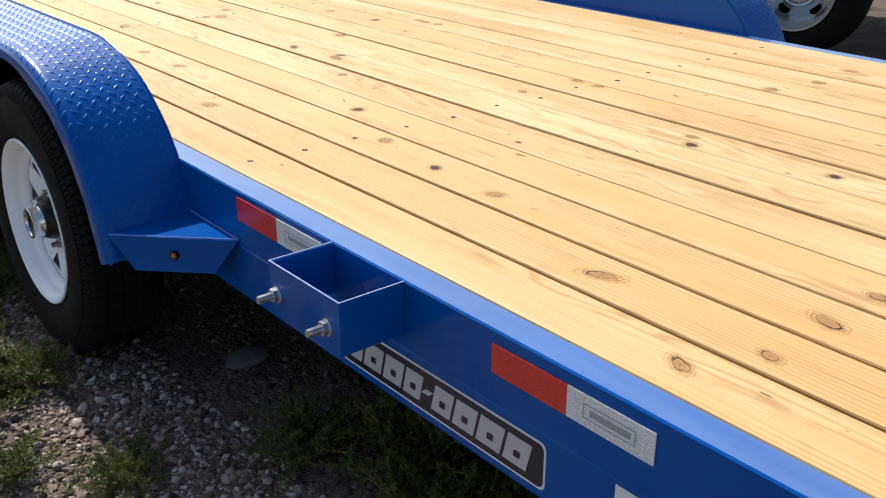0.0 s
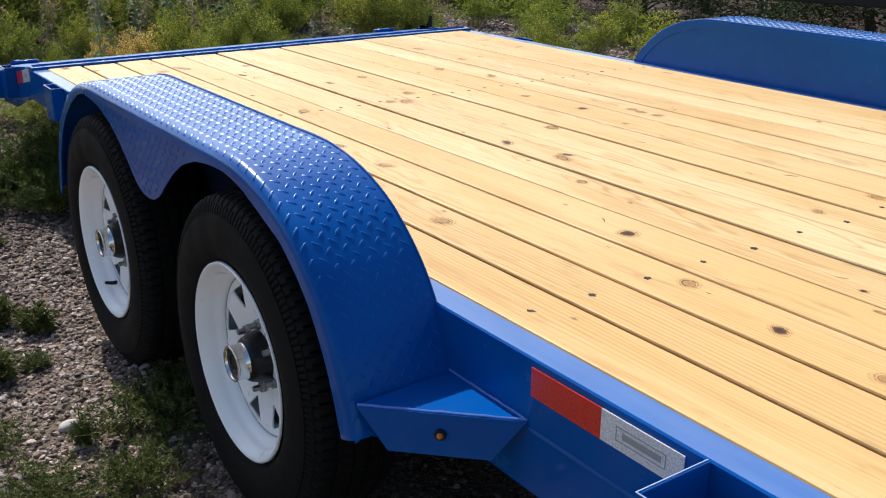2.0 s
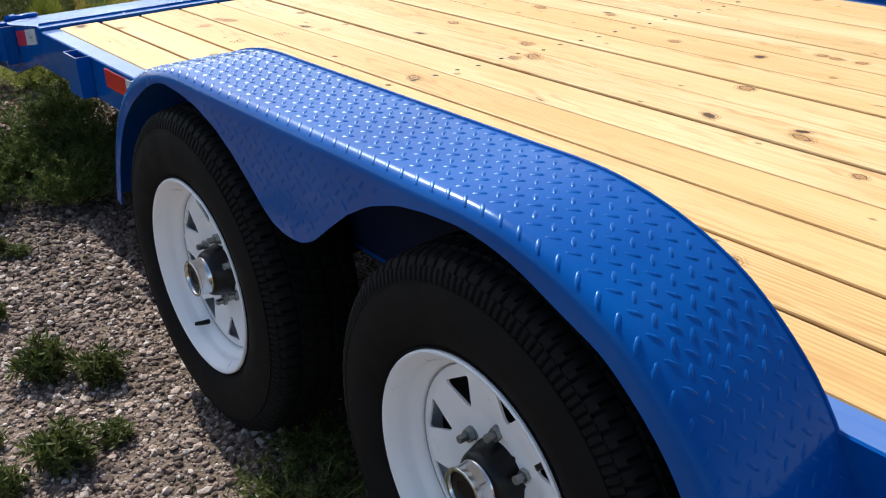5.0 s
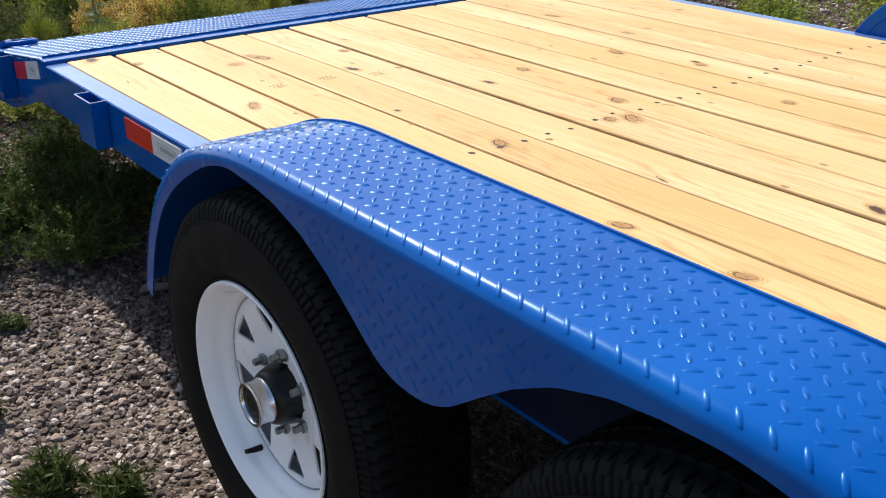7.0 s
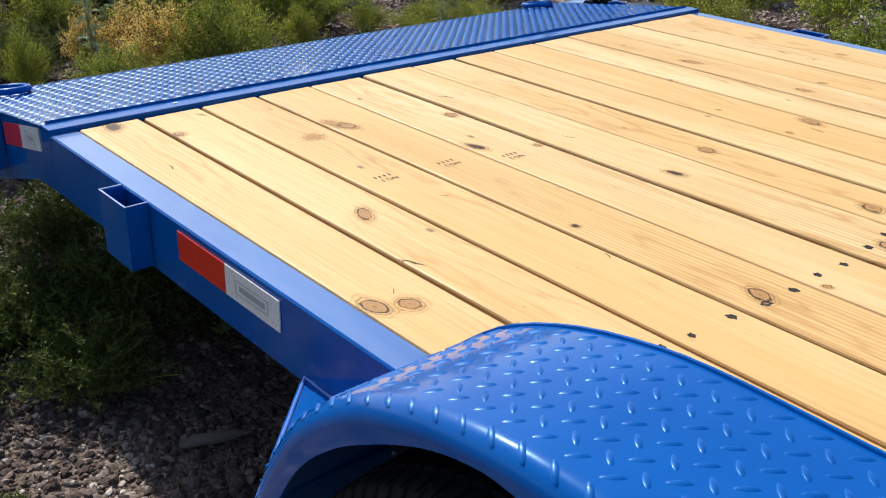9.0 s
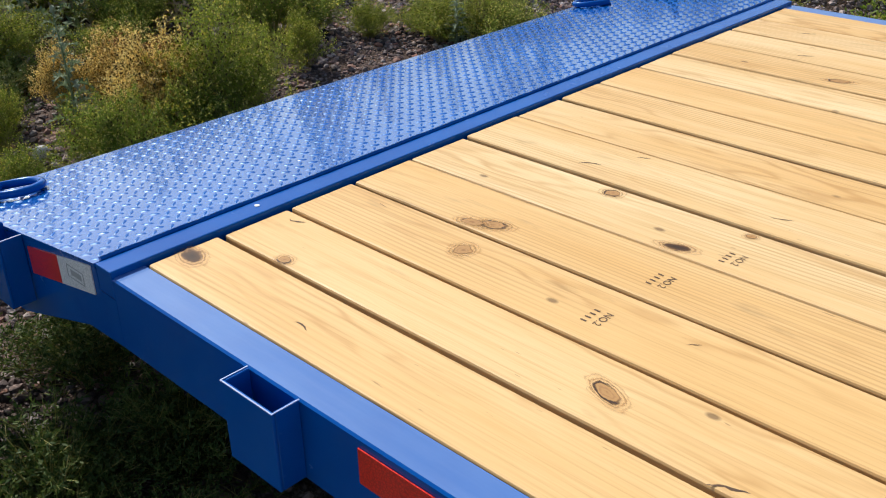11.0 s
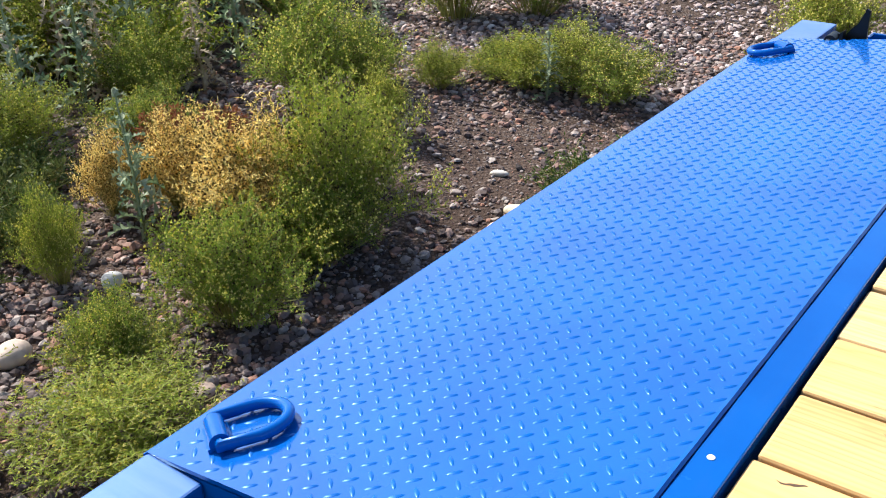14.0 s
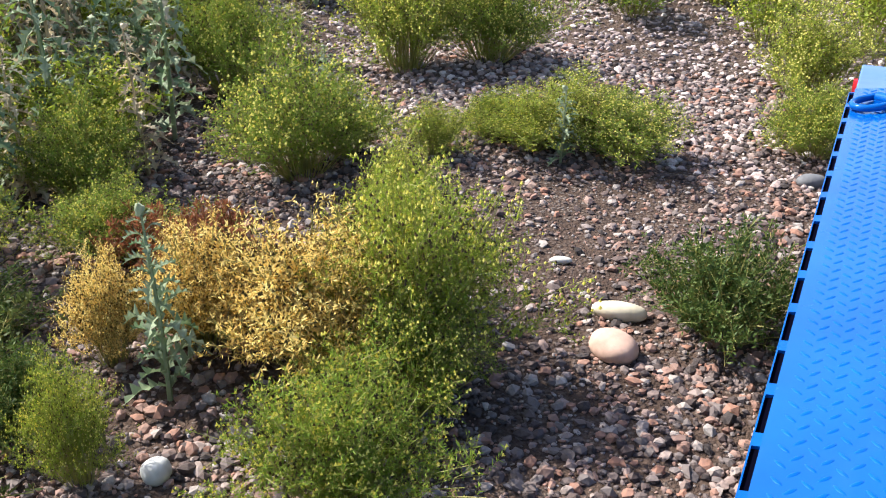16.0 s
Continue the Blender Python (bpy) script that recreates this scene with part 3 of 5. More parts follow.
def gusset(y_wall, y_tip, y_low, far, sign):
    """Step bracket that closes the fender's end: triangular top plate and a raked front plate."""
    bm = bmesh.new()
    z = 0.447
    top = [(0.0, y_wall), (0.0, y_tip), (-0.193, y_low)]
    a = [bm.verts.new((x, y, z)) for x, y in top]
    b = [bm.verts.new((x, y, z - 0.005)) for x, y in top]
    bm.faces.new(a)
    bm.faces.new(b[::-1])
    for i in range(3):
        bm.faces.new((a[i], b[i], b[(i + 1) % 3], a[(i + 1) % 3]))
    bevel_all(bm, 0.0015)
    br = part("fender_bracket", mirrored(bm) if far else bm, BLUE, trailer, "blue welded triangular step bracket at the fender's foot")
    bm = bmesh.new()
    p, q = Vector((-0.193, y_low, z - 0.001)), Vector((0.0, y_tip, z - 0.001))
    d = (q - p).normalized()
    nrm = Vector((d.y, -d.x, 0)) * sign
    deep = 0.075 if sign > 0 else 0.055
    lo = [p + d * 0.05 - Vector((0, 0, deep)), q - d * 0.055 - Vector((0, 0, deep))]
    f = [bm.verts.new(v + o) for o in (Vector(), nrm * 0.005) for v in (p, q, lo[1], lo[0])]
    for qd in ((0, 1, 2, 3), (7, 6, 5, 4), (0, 4, 5, 1), (1, 5, 6, 2), (2, 6, 7, 3), (3, 7, 4, 0)):
        bm.faces.new([f[i] for i in qd])
    bevel_all(bm, 0.0015)
    face = part("front_plate", mirrored(bm) if far else bm, BLUE, br)
    bm = bmesh.new()
    tube(bm, [p.lerp(q, k / 12) + Vector((0, 0, 0.0012 + 0.0006 * math.sin(k * 2.3))) for k in range(13)], 0.0024, 6)
    tube(bm, [Vector((0.0, y_wall, z)).lerp(Vector((0.0, y_tip, z)), k / 12) + Vector((-0.002, 0, 0.0012 + 0.0006 * math.sin(k * 1.9))) for k in range(13)], 0.0022, 6)
    part("weld_edge", mirrored(bm) if far else bm, EDGE_BLUE, br)
    mid = (p + q) / 2 - Vector((0, 0, 0.036))
    out = -nrm if nrm.x > 0 else nrm
    bm = bmesh.new()
    rings = lathe(bm, [(0.0, 0.010), (0.004, 0.010), (0.006, 0.0085)], 16, "z")
    bm.faces.new(rings[-1])
    bmesh.ops.transform(bm, matrix=Matrix.Translation(mid + out * 0.0045) @ out.to_track_quat("Z", "Y").to_matrix().to_4x4(), verts=bm.verts)
    part("grommet", mirrored(bm) if far else bm, BLACKPL, br, "black rubber grommet")
    bm = bmesh.new()
    bmesh.ops.create_uvsphere(bm, u_segments=12, v_segments=8, radius=0.0058)
    bmesh.ops.transform(bm, matrix=Matrix.Translation(mid + out * 0.0105), verts=bm.verts)
    part("marker_lens", mirrored(bm) if far else bm, AMBER, br, "small amber marker lamp lens", smooth=True)


gusset(1.968, 1.761, 1.953, False, 1)
gusset(3.682, 3.885, 3.692, False, -1)
gusset(1.968, 1.761, 1.953, True, 1)
gusset(3.682, 3.885, 3.692, True, -1)


# ---- planks ----
def planks():
    rng = random.Random(4)
    out = []
    gaps = (0.004, 0.0115, 0.0055, 0.0095, 0.0055, 0.0085, 0.0055, 0.009, 0.0055, 0.0075, 0.0055, 0.007, 0.0055, 0.006, 0.004)
    for i in range(BOARDS):
        x0 = SEAMS[i] + gaps[i] / 2
        w = SEAMS[i + 1] - SEAMS[i] - (gaps[i] + gaps[i + 1]) / 2
        end = Y1 - abs(rng.gauss(0, 0.003))
        bm = new_box(-w / 2, w / 2, Y0 - FMID, end - FMID, -0.038, 0, bevel=0.0042, seg=2)
        dz = rng.uniform(-0.0022, 0.0012)
        pl = part("plank", bm, PINE, trailer)
        pl.location = (x0 + w / 2, FMID, DECK + dz)
        pl.rotation_euler = (0, rng.uniform(-0.006, 0.006), 0)
        out.append(pl)
    return out


PLANKS = planks()
# strips added to stop sun in the seams; dark colour stands for shade
for sx in SEAMS[1:-1]:
    part("seam_filler", new_box(sx - 0.009, sx + 0.009, Y0 + 0.01, Y1 - 0.02, DECK - 0.0455, DECK - 0.0395), DRIFT_GAP, trailer)


def tail():
    # bar added to close the gap at the header, dark for its shade
    part("gap_block", new_box(0.02, W - 0.02, 4.735, 4.862, 0.44, 0.5185, bevel=0.003), DARK, trailer)
    part("header_bar", new_box(-0.001, W + 0.001, 4.7915, PLATE_Y, 0.5200, 0.5670, bevel=0.002, seg=2), BLUE, trailer, "blue flat steel bar across the deck's rear edge")
    # ramp plate, stopping short of the slots
    a, b = Vector((0, PLATE_Y + 0.003, PLATE_Z)), Vector((0, TAIL_Y, TAIL_Z))
    d = (b - a).normalized()
    up = Vector((0, -d.z, d.y))

    def strip(name, back0, back1, x0, x1, parent, label="", m=BLUE, low=0.006, drop=0.0):
        p0, p1 = b - d * back0 - up * drop, b - d * back1 - up * drop
        bm = prism(bmesh.new(), [(p0.y, p0.z), (p1.y, p1.z), (p1.y - up.y * low, p1.z - up.z * low), (p0.y - up.y * low, p0.z - up.z * low)], x0, x1)
        return part(name, bevel_all(bm, 0.0008), m, parent, label)
    length = (b - a).length
    plate = strip("ramp_plate", length, 0.0, -0.002, W + 0.002, trailer, "blue sloping tread-plate dovetail", BLUE_PLATE)
    # slotted strip a step below the plate's edge
    strip("slot_lip", -0.0120, -0.0140, 0.0, W, plate, drop=0.0085)
    for i in range(19):
        x = 0.0375 + 0.1157 * i
        strip("slot_web", 0.006, -0.0122, max(x - 0.014, 0.0), min(x + 0.014, W), plate, drop=0.0085)
    # black sheet added below the slots in place of their inner shade
    strip("slot_shade", 0.006, -0.0138, 0.002, W - 0.002, plate, "black sheet added for the shade inside the ramp slots", HOLLOW_SHADE, 0.003, 0.0135)
    bm = bmesh.new()
    k = 60
    tube(bm, [(0.01 + (W - 0.02) * i / k, PLATE_Y + 0.004, PLATE_Z + 0.002 + 0.0006 * math.sin(i * 2.1)) for i in range(k + 1)], 0.0045, 6)
    part("weld_bead", bm, BLUE, plate)
    part("tail_channel", new_box(0.01, W - 0.01, TAIL_Y - 0.055, TAIL_Y - 0.003, 0.335, TAIL_Z - 0.030, bevel=0.003), BLUE, trailer)
    return plate, a, d, up


RAMP, RA, RD, RUP = tail()


def light_box(far):
    bm = new_box(-0.235, -0.001, 5.316, 5.417, 0.365, 0.487, bevel=0.004, seg=2)
    ob = part("light_box", mirrored(bm) if far else bm, BLUE, trailer, "blue steel tail-light box")
    # top face lightened in colour for reflected sky
    ob.data.materials.append(BLUE_SKYLIT)
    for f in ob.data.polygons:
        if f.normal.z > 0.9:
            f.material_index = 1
    bm = bmesh.new()
    cyl(bm, (-0.13, 0, 0.43), 0.045, 5.4175, 5.428, "y", 24)
    part("tail_light", mirrored(bm) if far else bm, mat("red_lens", (0.4, 0.01, 0.01), 0.15), ob, "round red tail light")


light_box(False)
light_box(True)


# ---- raised lugs of the tread plate ----
def lug_mesh(centres, along, across, ups, length=0.0235, width=0.0082, height=0.0019):
    """Low lens-shaped lugs, one island each, joined."""
    c, u, w, n = (np.array(v, float) for v in (centres, along, across, ups))
    k = np.linspace(0, 2 * np.pi, 9)[:-1]
    vs = []
    for a in k:
        vs.append(c + u * (0.5 * length * np.cos(a)) + w * (0.5 * width * np.sin(a) * (0.55 + 0.45 * abs(np.sin(a)))) - n * 0.0006)
    vs.append(c + u * 0.26 * length + n * height)
    vs.append(c - u * 0.26 * length + n * height)
    vs = np.stack(vs, 1)
    m = len(c)
    tri = [(0, 1, 8), (7, 0, 8), (1, 2, 8), (6, 7, 8), (2, 9, 8), (6, 8, 9), (2, 3, 9), (3, 4, 9), (4, 5, 9), (5, 6, 9)]
    fs = (np.array(tri)[None] + 10 * np.arange(m)[:, None, None]).reshape(-1, 3)
    return vs.reshape(-1, 3), fs.tolist()


LX, LY = 0.0315, 0.033


def ramp_lugs():
    length = (Vector((0, TAIL_Y, TAIL_Z)) - RA).length
    cs, al, ac = [], [], []
    i = 0
    for kind in (0, 1):
        x = 0.010 + kind * LX / 2
        while x < W - 0.005:
            s = 0.014 + kind * LY / 2
            while s < length - 0.010:
                p = RA + RD * s
                cs.append((x, p.y, p.z))
                a = Vector((1, 0, 0)) * (0.707 if kind else -0.707) + RD * 0.707
                al.append(a)
                ac.append(RUP.cross(a))
                s += LY
            x += LX
    vs, fs = lug_mesh(cs, al, ac, [RUP] * len(cs))
    tagged(raw("tread_pattern", vs, fs, BLUE_LUG, RAMP, smooth=True), kind="stuff")


def fender_lugs(shell, far):
    run, total = [0.0], 0.0
    for a, b in zip(FPATH, FPATH[1:]):
        total += math.hypot(b[0] - a[0], b[1] - a[1])
        run.append(total)
    ys, zs = [p[0] for p in FPATH], [p[1] for p in FPATH]
    nx, nz = [v.x for v in FNORM], [v.y for v in FNORM]
    cs, al, ac, up = [], [], [], []

    def put(x, y, z, n, t, side, kind):
        a = side * (0.707 if kind else -0.707) + t * 0.707
        cs.append((x, y, z))
        al.append(a)
        ac.append(n.cross(a))
        up.append(n)

    for kind in (0, 1):
        s = (0.5 * total + 0.355) % LY + kind * LY / 2
        while s < total - 0.008:
            y, z = np.interp(s, run, ys), np.interp(s, run, zs)
            n = Vector((0, np.interp(s, run, nx), np.interp(s, run, nz))).normalized()
            t = Vector((0, n.z, -n.y))
            x = -0.012 - kind * LX / 2
            while x > F_OUT + F_R + 0.002:
                put(x, y, z, n, t, Vector((1, 0, 0)), kind)
                x -= LX
            # round the shoulder
            if kind:
                s += LY
                continue
            th = math.radians(26)
            nn = (n * math.cos(th) + Vector((-1, 0, 0)) * math.sin(th)).normalized()
            c = Vector((F_OUT + F_R, y, z)) - n * F_R + nn * F_R
            put(*c, nn, t, t.cross(nn) * -1, kind)
            s += LY
    # down the skirt
    for kind in (0, 1):
        y = FMID - 0.52 + kind * LY / 2
        while y < FMID + 0.52:
            z = np.interp(y, ys, zs) - 0.04 - kind * LX / 2
            while z > skirt_z(y) + 0.014:
                put(F_OUT, y, z, Vector((-1, 0, 0)), Vector((0, 1, 0)), Vector((0, 0, 1)), kind)
                z -= LX
            y += LY
    vs, fs = lug_mesh(cs, al, ac, up)
    if far:
        vs = vs.copy()
        vs[:, 0] = W - vs[:, 0]
        fs = [f[::-1] for f in fs]
    tagged(raw("tread_pattern", vs, fs, BLUE_LUG, shell, smooth=True), kind="stuff")


ramp_lugs()
fender_lugs(near_fender, False)
fender_lugs(far_fender, True)


# ---- wheels ----
def tyre(wh):
    """Smooth sidewall, a row of narrow blocks on the shoulder, then blocky tread ribs with staggered cross grooves."""
    n = 644
    # (across, radius, row): row 1 narrow shoulder blocks, 2 outer tread blocks, 3 inner tread ribs
    half = [(0.070, 0.197, 0), (0.086, 0.204, 0), (0.096, 0.222, 0), (0.1015, 0.245, 0), (0.1025, 0.268, 0), (0.0995, 0.294, 0), (0.0975, 0.3015, 0), (0.0985, 0.3025, 0), (0.0982, 0.3045, 0), (0.0958, 0.3050, 0),
            (0.0962, 0.3065, 1), (0.0935, 0.3165, 1), (0.0895, 0.3245, 1), (0.0875, 0.3245, 0), (0.0868, 0.3262, 2), (0.0800, 0.3350, 2), (0.0700, 0.3388, 2), (0.0560, 0.3408, 2),
            (0.0540, 0.3345, 0), (0.0495, 0.3345, 0), (0.0475, 0.3420, 3), (0.0330, 0.3430, 3), (0.0200, 0.3435, 3), (0.0180, 0.3365, 0), (0.0135, 0.3365, 0), (0.0115, 0.3440, 3), (0.0, 0.3442, 3)]
    prof = [(-a, r, k) for a, r, k in half] + [(a, r, k) for a, r, k in reversed(half[:-1])]
    bm = bmesh.new()
    rings = lathe(bm, [(a, r) for a, r, _ in prof], n, "x")
    for (a, r, row), ring in zip(prof, rings):
        side = 2 if a > 0 else 0
        for i, v in enumerate(ring):
            drop = 0.0
            if row == 1 and i % 4 == 0:
                drop = 0.0040
            elif row == 2 and (i + side + (2 if abs(a) < 0.075 else 0)) % 7 == 0:
                drop = 0.0075
            elif row == 3 and (i + side + int(abs(a) * 120)) % 7 == 0:
                drop = 0.0070
            if drop:
                v.co.y *= 1 - drop / r
                v.co.z *= 1 - drop / r
                if row == 1:
                    v.co.x *= 0.972
    ob = part("tyre", bm, RUBBER, wh, "black tyre with a smooth sidewall and blocky tread", smooth=True)
    # low raised lettering bars and rings on the sidewall
    bm = bmesh.new()
    for r in (0.2085, 0.2885):
        tube(bm, [(-0.0982 if r > 0.25 else -0.0915, r * math.cos(t), r * math.sin(t)) for t in np.linspace(0, 2 * math.pi, 97)[:-1]], 0.0013, 5, closed=True)
    part("sidewall_ring", bm, RUBBER, ob)


def wheel(x, y, z, turn, phase, valve):
    wh = new("wheel")
    wh.parent = trailer
    tagged(wh, "white spoked steel wheel with a black road tyre")
    tyre(wh)
    # deep dished rim: rolled lip, bead seat, stepped barrel
    bm = bmesh.new()
    pr = [(-0.083, 0.2005), (-0.0895, 0.2062), (-0.0945, 0.2058), (-0.0962, 0.2030), (-0.0950, 0.1995), (-0.0905, 0.1955), (-0.084, 0.1905), (-0.078, 0.1862), (-0.071, 0.1838), (-0.064, 0.1828), (-0.060, 0.1805), (-0.0565, 0.1755), (-0.052, 0.1718), (-0.046, 0.1700), (-0.038, 0.1690),
          (0.0, 0.1675), (0.03, 0.165), (0.06, 0.178), (0.085, 0.20)]
    lathe(bm, pr, 96, "x")
    bmesh.ops.recalc_face_normals(bm, faces=bm.faces)
    bmesh.ops.solidify(bm, geom=list(bm.faces), thickness=0.0025)
    part("rim", bm, ENAMEL, wh, "white enamelled dished steel rim", smooth=True)
    # spoked disc with eight rounded three-cornered openings
    bm = bmesh.new()
    th = 2 * math.pi / 8
    dish = ((0.0, 0.036), (0.048, 0.036), (0.060, 0.033), (0.084, 0.034), (0.096, 0.040), (0.120, 0.046), (0.150, 0.047), (0.162, 0.045), (0.167, 0.041))

    def pt(r, t):
        a = -float(np.interp(r, [d[0] for d in dish], [d[1] for d in dish]))
        return bm.verts.new((a, r * math.cos(t), r * math.sin(t)))

    hole = []
    corners = [(0.098, 0.0), (0.152, 0.27 * th), (0.152, -0.27 * th)]
    flat = [Vector((r * math.cos(t), r * math.sin(t))) for r, t in corners]
    for k in range(3):
        a, b, c = flat[k - 1], flat[k], flat[(k + 1) % 3]
        p0, p1 = b + (a - b).normalized() * 0.010, b + (c - b).normalized() * 0.010
        for u in (0.0, 0.25, 0.5, 0.75, 1.0):
            q = (1 - u) ** 2 * p0 + 2 * u * (1 - u) * b + u * u * p1
            hole.append((q.length, math.atan2(q.y, q.x)))
    hole.sort(key=lambda q: math.atan2(q[0] * math.sin(q[1]), q[0] * math.cos(q[1]) - 0.130))
    outer_r = [0.046, 0.060, 0.078, 0.092, 0.106, 0.122, 0.138, 0.152, 0.162, 0.1665]
    for k in range(8):
        t0 = k * th + phase
        hs = [pt(r, t0 + t) for r, t in hole]
        border = [(r, -0.5 * th) for r in outer_r] + [(0.1665, f * th) for f in (-0.33, -0.17, 0.0, 0.17, 0.33)] + [(r, 0.5 * th) for r in reversed(outer_r)] + [(0.046, f * th) for f in (0.25, 0.0, -0.25)]
        bs = [pt(r, t0 + t) for r, t in border]
        # ring of faces between the opening and the sector's border, matched by direction from the opening's middle
        def way(r, t):
            return math.atan2(r * math.sin(t), r * math.cos(t) - 0.130)
        nb, nh = len(bs), len(hs)
        ha, ba = [way(*q) for q in hole], [way(*q) for q in border]
        near = [min(range(nh), key=lambda h: abs((ha[h] - w + math.pi) % (2 * math.pi) - math.pi)) for w in ba]
        for i in range(nb):
            i2 = (i + 1) % nb
            h, h2 = near[i], near[i2]
            run = [h]
            step = 1 if (h2 - h) % nh <= nh / 2 else -1
            while run[-1] != h2:
                run.append((run[-1] + step) % nh)
            try:
                bm.faces.new([bs[i], bs[i2]] + [hs[q] for q in reversed(run)])
            except ValueError:
                pass
    bmesh.ops.remove_doubles(bm, verts=bm.verts, dist=0.0004)
    bmesh.ops.recalc_face_normals(bm, faces=bm.faces)
    bmesh.ops.solidify(bm, geom=list(bm.faces), thickness=0.004)
    part("wheel_disc", bm, ENAMEL, wh, "white spoke disc with triangular openings", smooth=True)
    bm = bmesh.new()
    tube(bm, [(-0.0415, 0.1674 * math.cos(t), 0.1674 * math.sin(t)) for t in np.linspace(0, 2 * math.pi, 73)[:-1]], 0.0013, 5, closed=True)
    part("rim_seam", bm, GREYINK, wh, "thin dark seam where disc meets rim")
    # dark disc added behind the spokes to keep the openings dark
    bm = bmesh.new()
    lathe(bm, [(-0.012, 0.162), (-0.012, 0.12), (-0.004, 0.0)], 48, "x")
    part("opening_shade", bm, DARK, wh, "dark disc added behind the spokes for the openings' shade")
    bm = bmesh.new()
    r = lathe(bm, [(-0.030, 0.056), (-0.040, 0.0545), (-0.066, 0.0470), (-0.072, 0.0440), (-0.075, 0.0385)], 40, "x")
    bm.faces.new(r[-1])
    part("hub", bm, BLACKPL, wh, "black tapered hub", smooth=True)
    bm = bmesh.new()
    lathe(bm, [(-0.073, 0.0372), (-0.0765, 0.0378), (-0.079, 0.0362), (-0.0985, 0.0358), (-0.1005, 0.0378), (-0.1030, 0.0378), (-0.1040, 0.0362), (-0.1035, 0.0318), (-0.1015, 0.0305), (-0.094, 0.0300), (-0.094, 0.0005)], 40, "x")
    part("hub_cap", bm, CHROME, wh, "bright metal grease cap", smooth=True)
    bm = bmesh.new()
    r = lathe(bm, [(-0.0945, 0.0298), (-0.0985, 0.0285), (-0.0985, 0.0180), (-0.0960, 0.0150)], 28, "x")
    bm.faces.new(r[-1])
    part("rubber_plug", bm, BLACKPL, wh, "black rubber plug in the grease cap", smooth=True)
    for k in range(6):
        t = k * math.pi / 3 + radians(30)
        bm = bmesh.new()
        c = (0, 0.0695 * math.cos(t), 0.0695 * math.sin(t))
        cyl(bm, c, 0.0108, -0.046, -0.032, "x", 6)
        cyl(bm, c, 0.0122, -0.037, -0.032, "x", 18)
        cyl(bm, c, 0.0060, -0.060, -0.046, "x", 10)
        for q in range(4):
            cyl(bm, c, 0.0066, -0.059 + 0.0034 * q, -0.0573 + 0.0034 * q, "x", 10)
        part("wheel_nut", bm, NUT, wh, "dull zinc wheel nut on a threaded stud")
    bm = bmesh.new()
    va = radians(valve)
    cv, sv = math.cos(va), math.sin(va)
    tube(bm, [(-0.050, 0.172 * cv, 0.172 * sv), (-0.066, 0.169 * cv, 0.169 * sv), (-0.082, 0.163 * cv, 0.163 * sv)], [0.006, 0.0052, 0.0042], 10)
    part("tyre_valve", bm, BLACKPL, wh)
    wh.matrix_basis = pose(x, y, z, 0, 0, turn)
    return wh


for ay, ph, va in zip(AXLES, (13.0, 32.0), (140, -62)):
    wheel(-0.113, ay, HUBZ, 0, radians(ph), va)
    wheel(W + 0.113, ay, HUBZ, 180, radians(ph + 20), va)


# ---- stake pockets, bolts, reflectors, decals ----
def pocket(y0, y1, out, top, bottom, far=False):
    t = 0.005

    def plate(name, x0, x1, ya, yb, parent, label=""):
        bm = new_box(x0, x1, ya, yb, bottom, top, bevel=0.0012)
        return part(name, mirrored(bm) if far else bm, BLUE, parent, label)
    pk = plate("stake_pocket", -out, -out + t, y0, y1, trailer, "blue open steel stake pocket with a worn bright rim")
    plate("side_plate", -out + t, -0.001, y0, y0 + t, pk)
    plate("side_plate", -out + t, -0.001, y1 - t, y1, pk)
    bm = bmesh.new()
    e = 0.0007
    z0, z1 = top + 0.0002, top + 0.0014
    box(bm, -out - e, -out + t * 0.22, y0 - e, y1 + e, z0, z1)
    box(bm, -out + t * 0.22, -0.001, y0 - e, y0 + t * 0.2, z0, z1)
    box(bm, -out + t * 0.22, -0.001, y1 - t * 0.2, y1 + e, z0, z1)
    part("rim_edge", mirrored(bm) if far else bm, EDGE, pk)
    return pk


holder = pocket(1.206, 1.412, 0.126, 0.556, 0.462)
for y, z in ((1.392, 0.502), (1.242, 0.502)):
    bm = bmesh.new()
    cyl(bm, (0, y, z), 0.0125, -0.137, -0.1255, "x", 6)
    cyl(bm, (0, y, z), 0.0155, -0.1275, -0.1252, "x", 20)
    cyl(bm, (0, y, z), 0.0065, -0.163, -0.137, "x", 12)
    for k in range(6):
        cyl(bm, (0, y, z), 0.0072, -0.161 + 0.004 * k, -0.159 + 0.004 * k, "x", 12)
    part("bolt", bm, ZINC, holder, "zinc-plated bolt with nut and washer")
for far in (False, True):
    pocket(4.352, 4.455, 0.042, 0.5575, 0.44, far)
    pocket(5.096, 5.172, 0.044, 0.527, 0.40, far)
    if far:
        pocket(1.206, 1.412, 0.126, 0.556, 0.462, True)


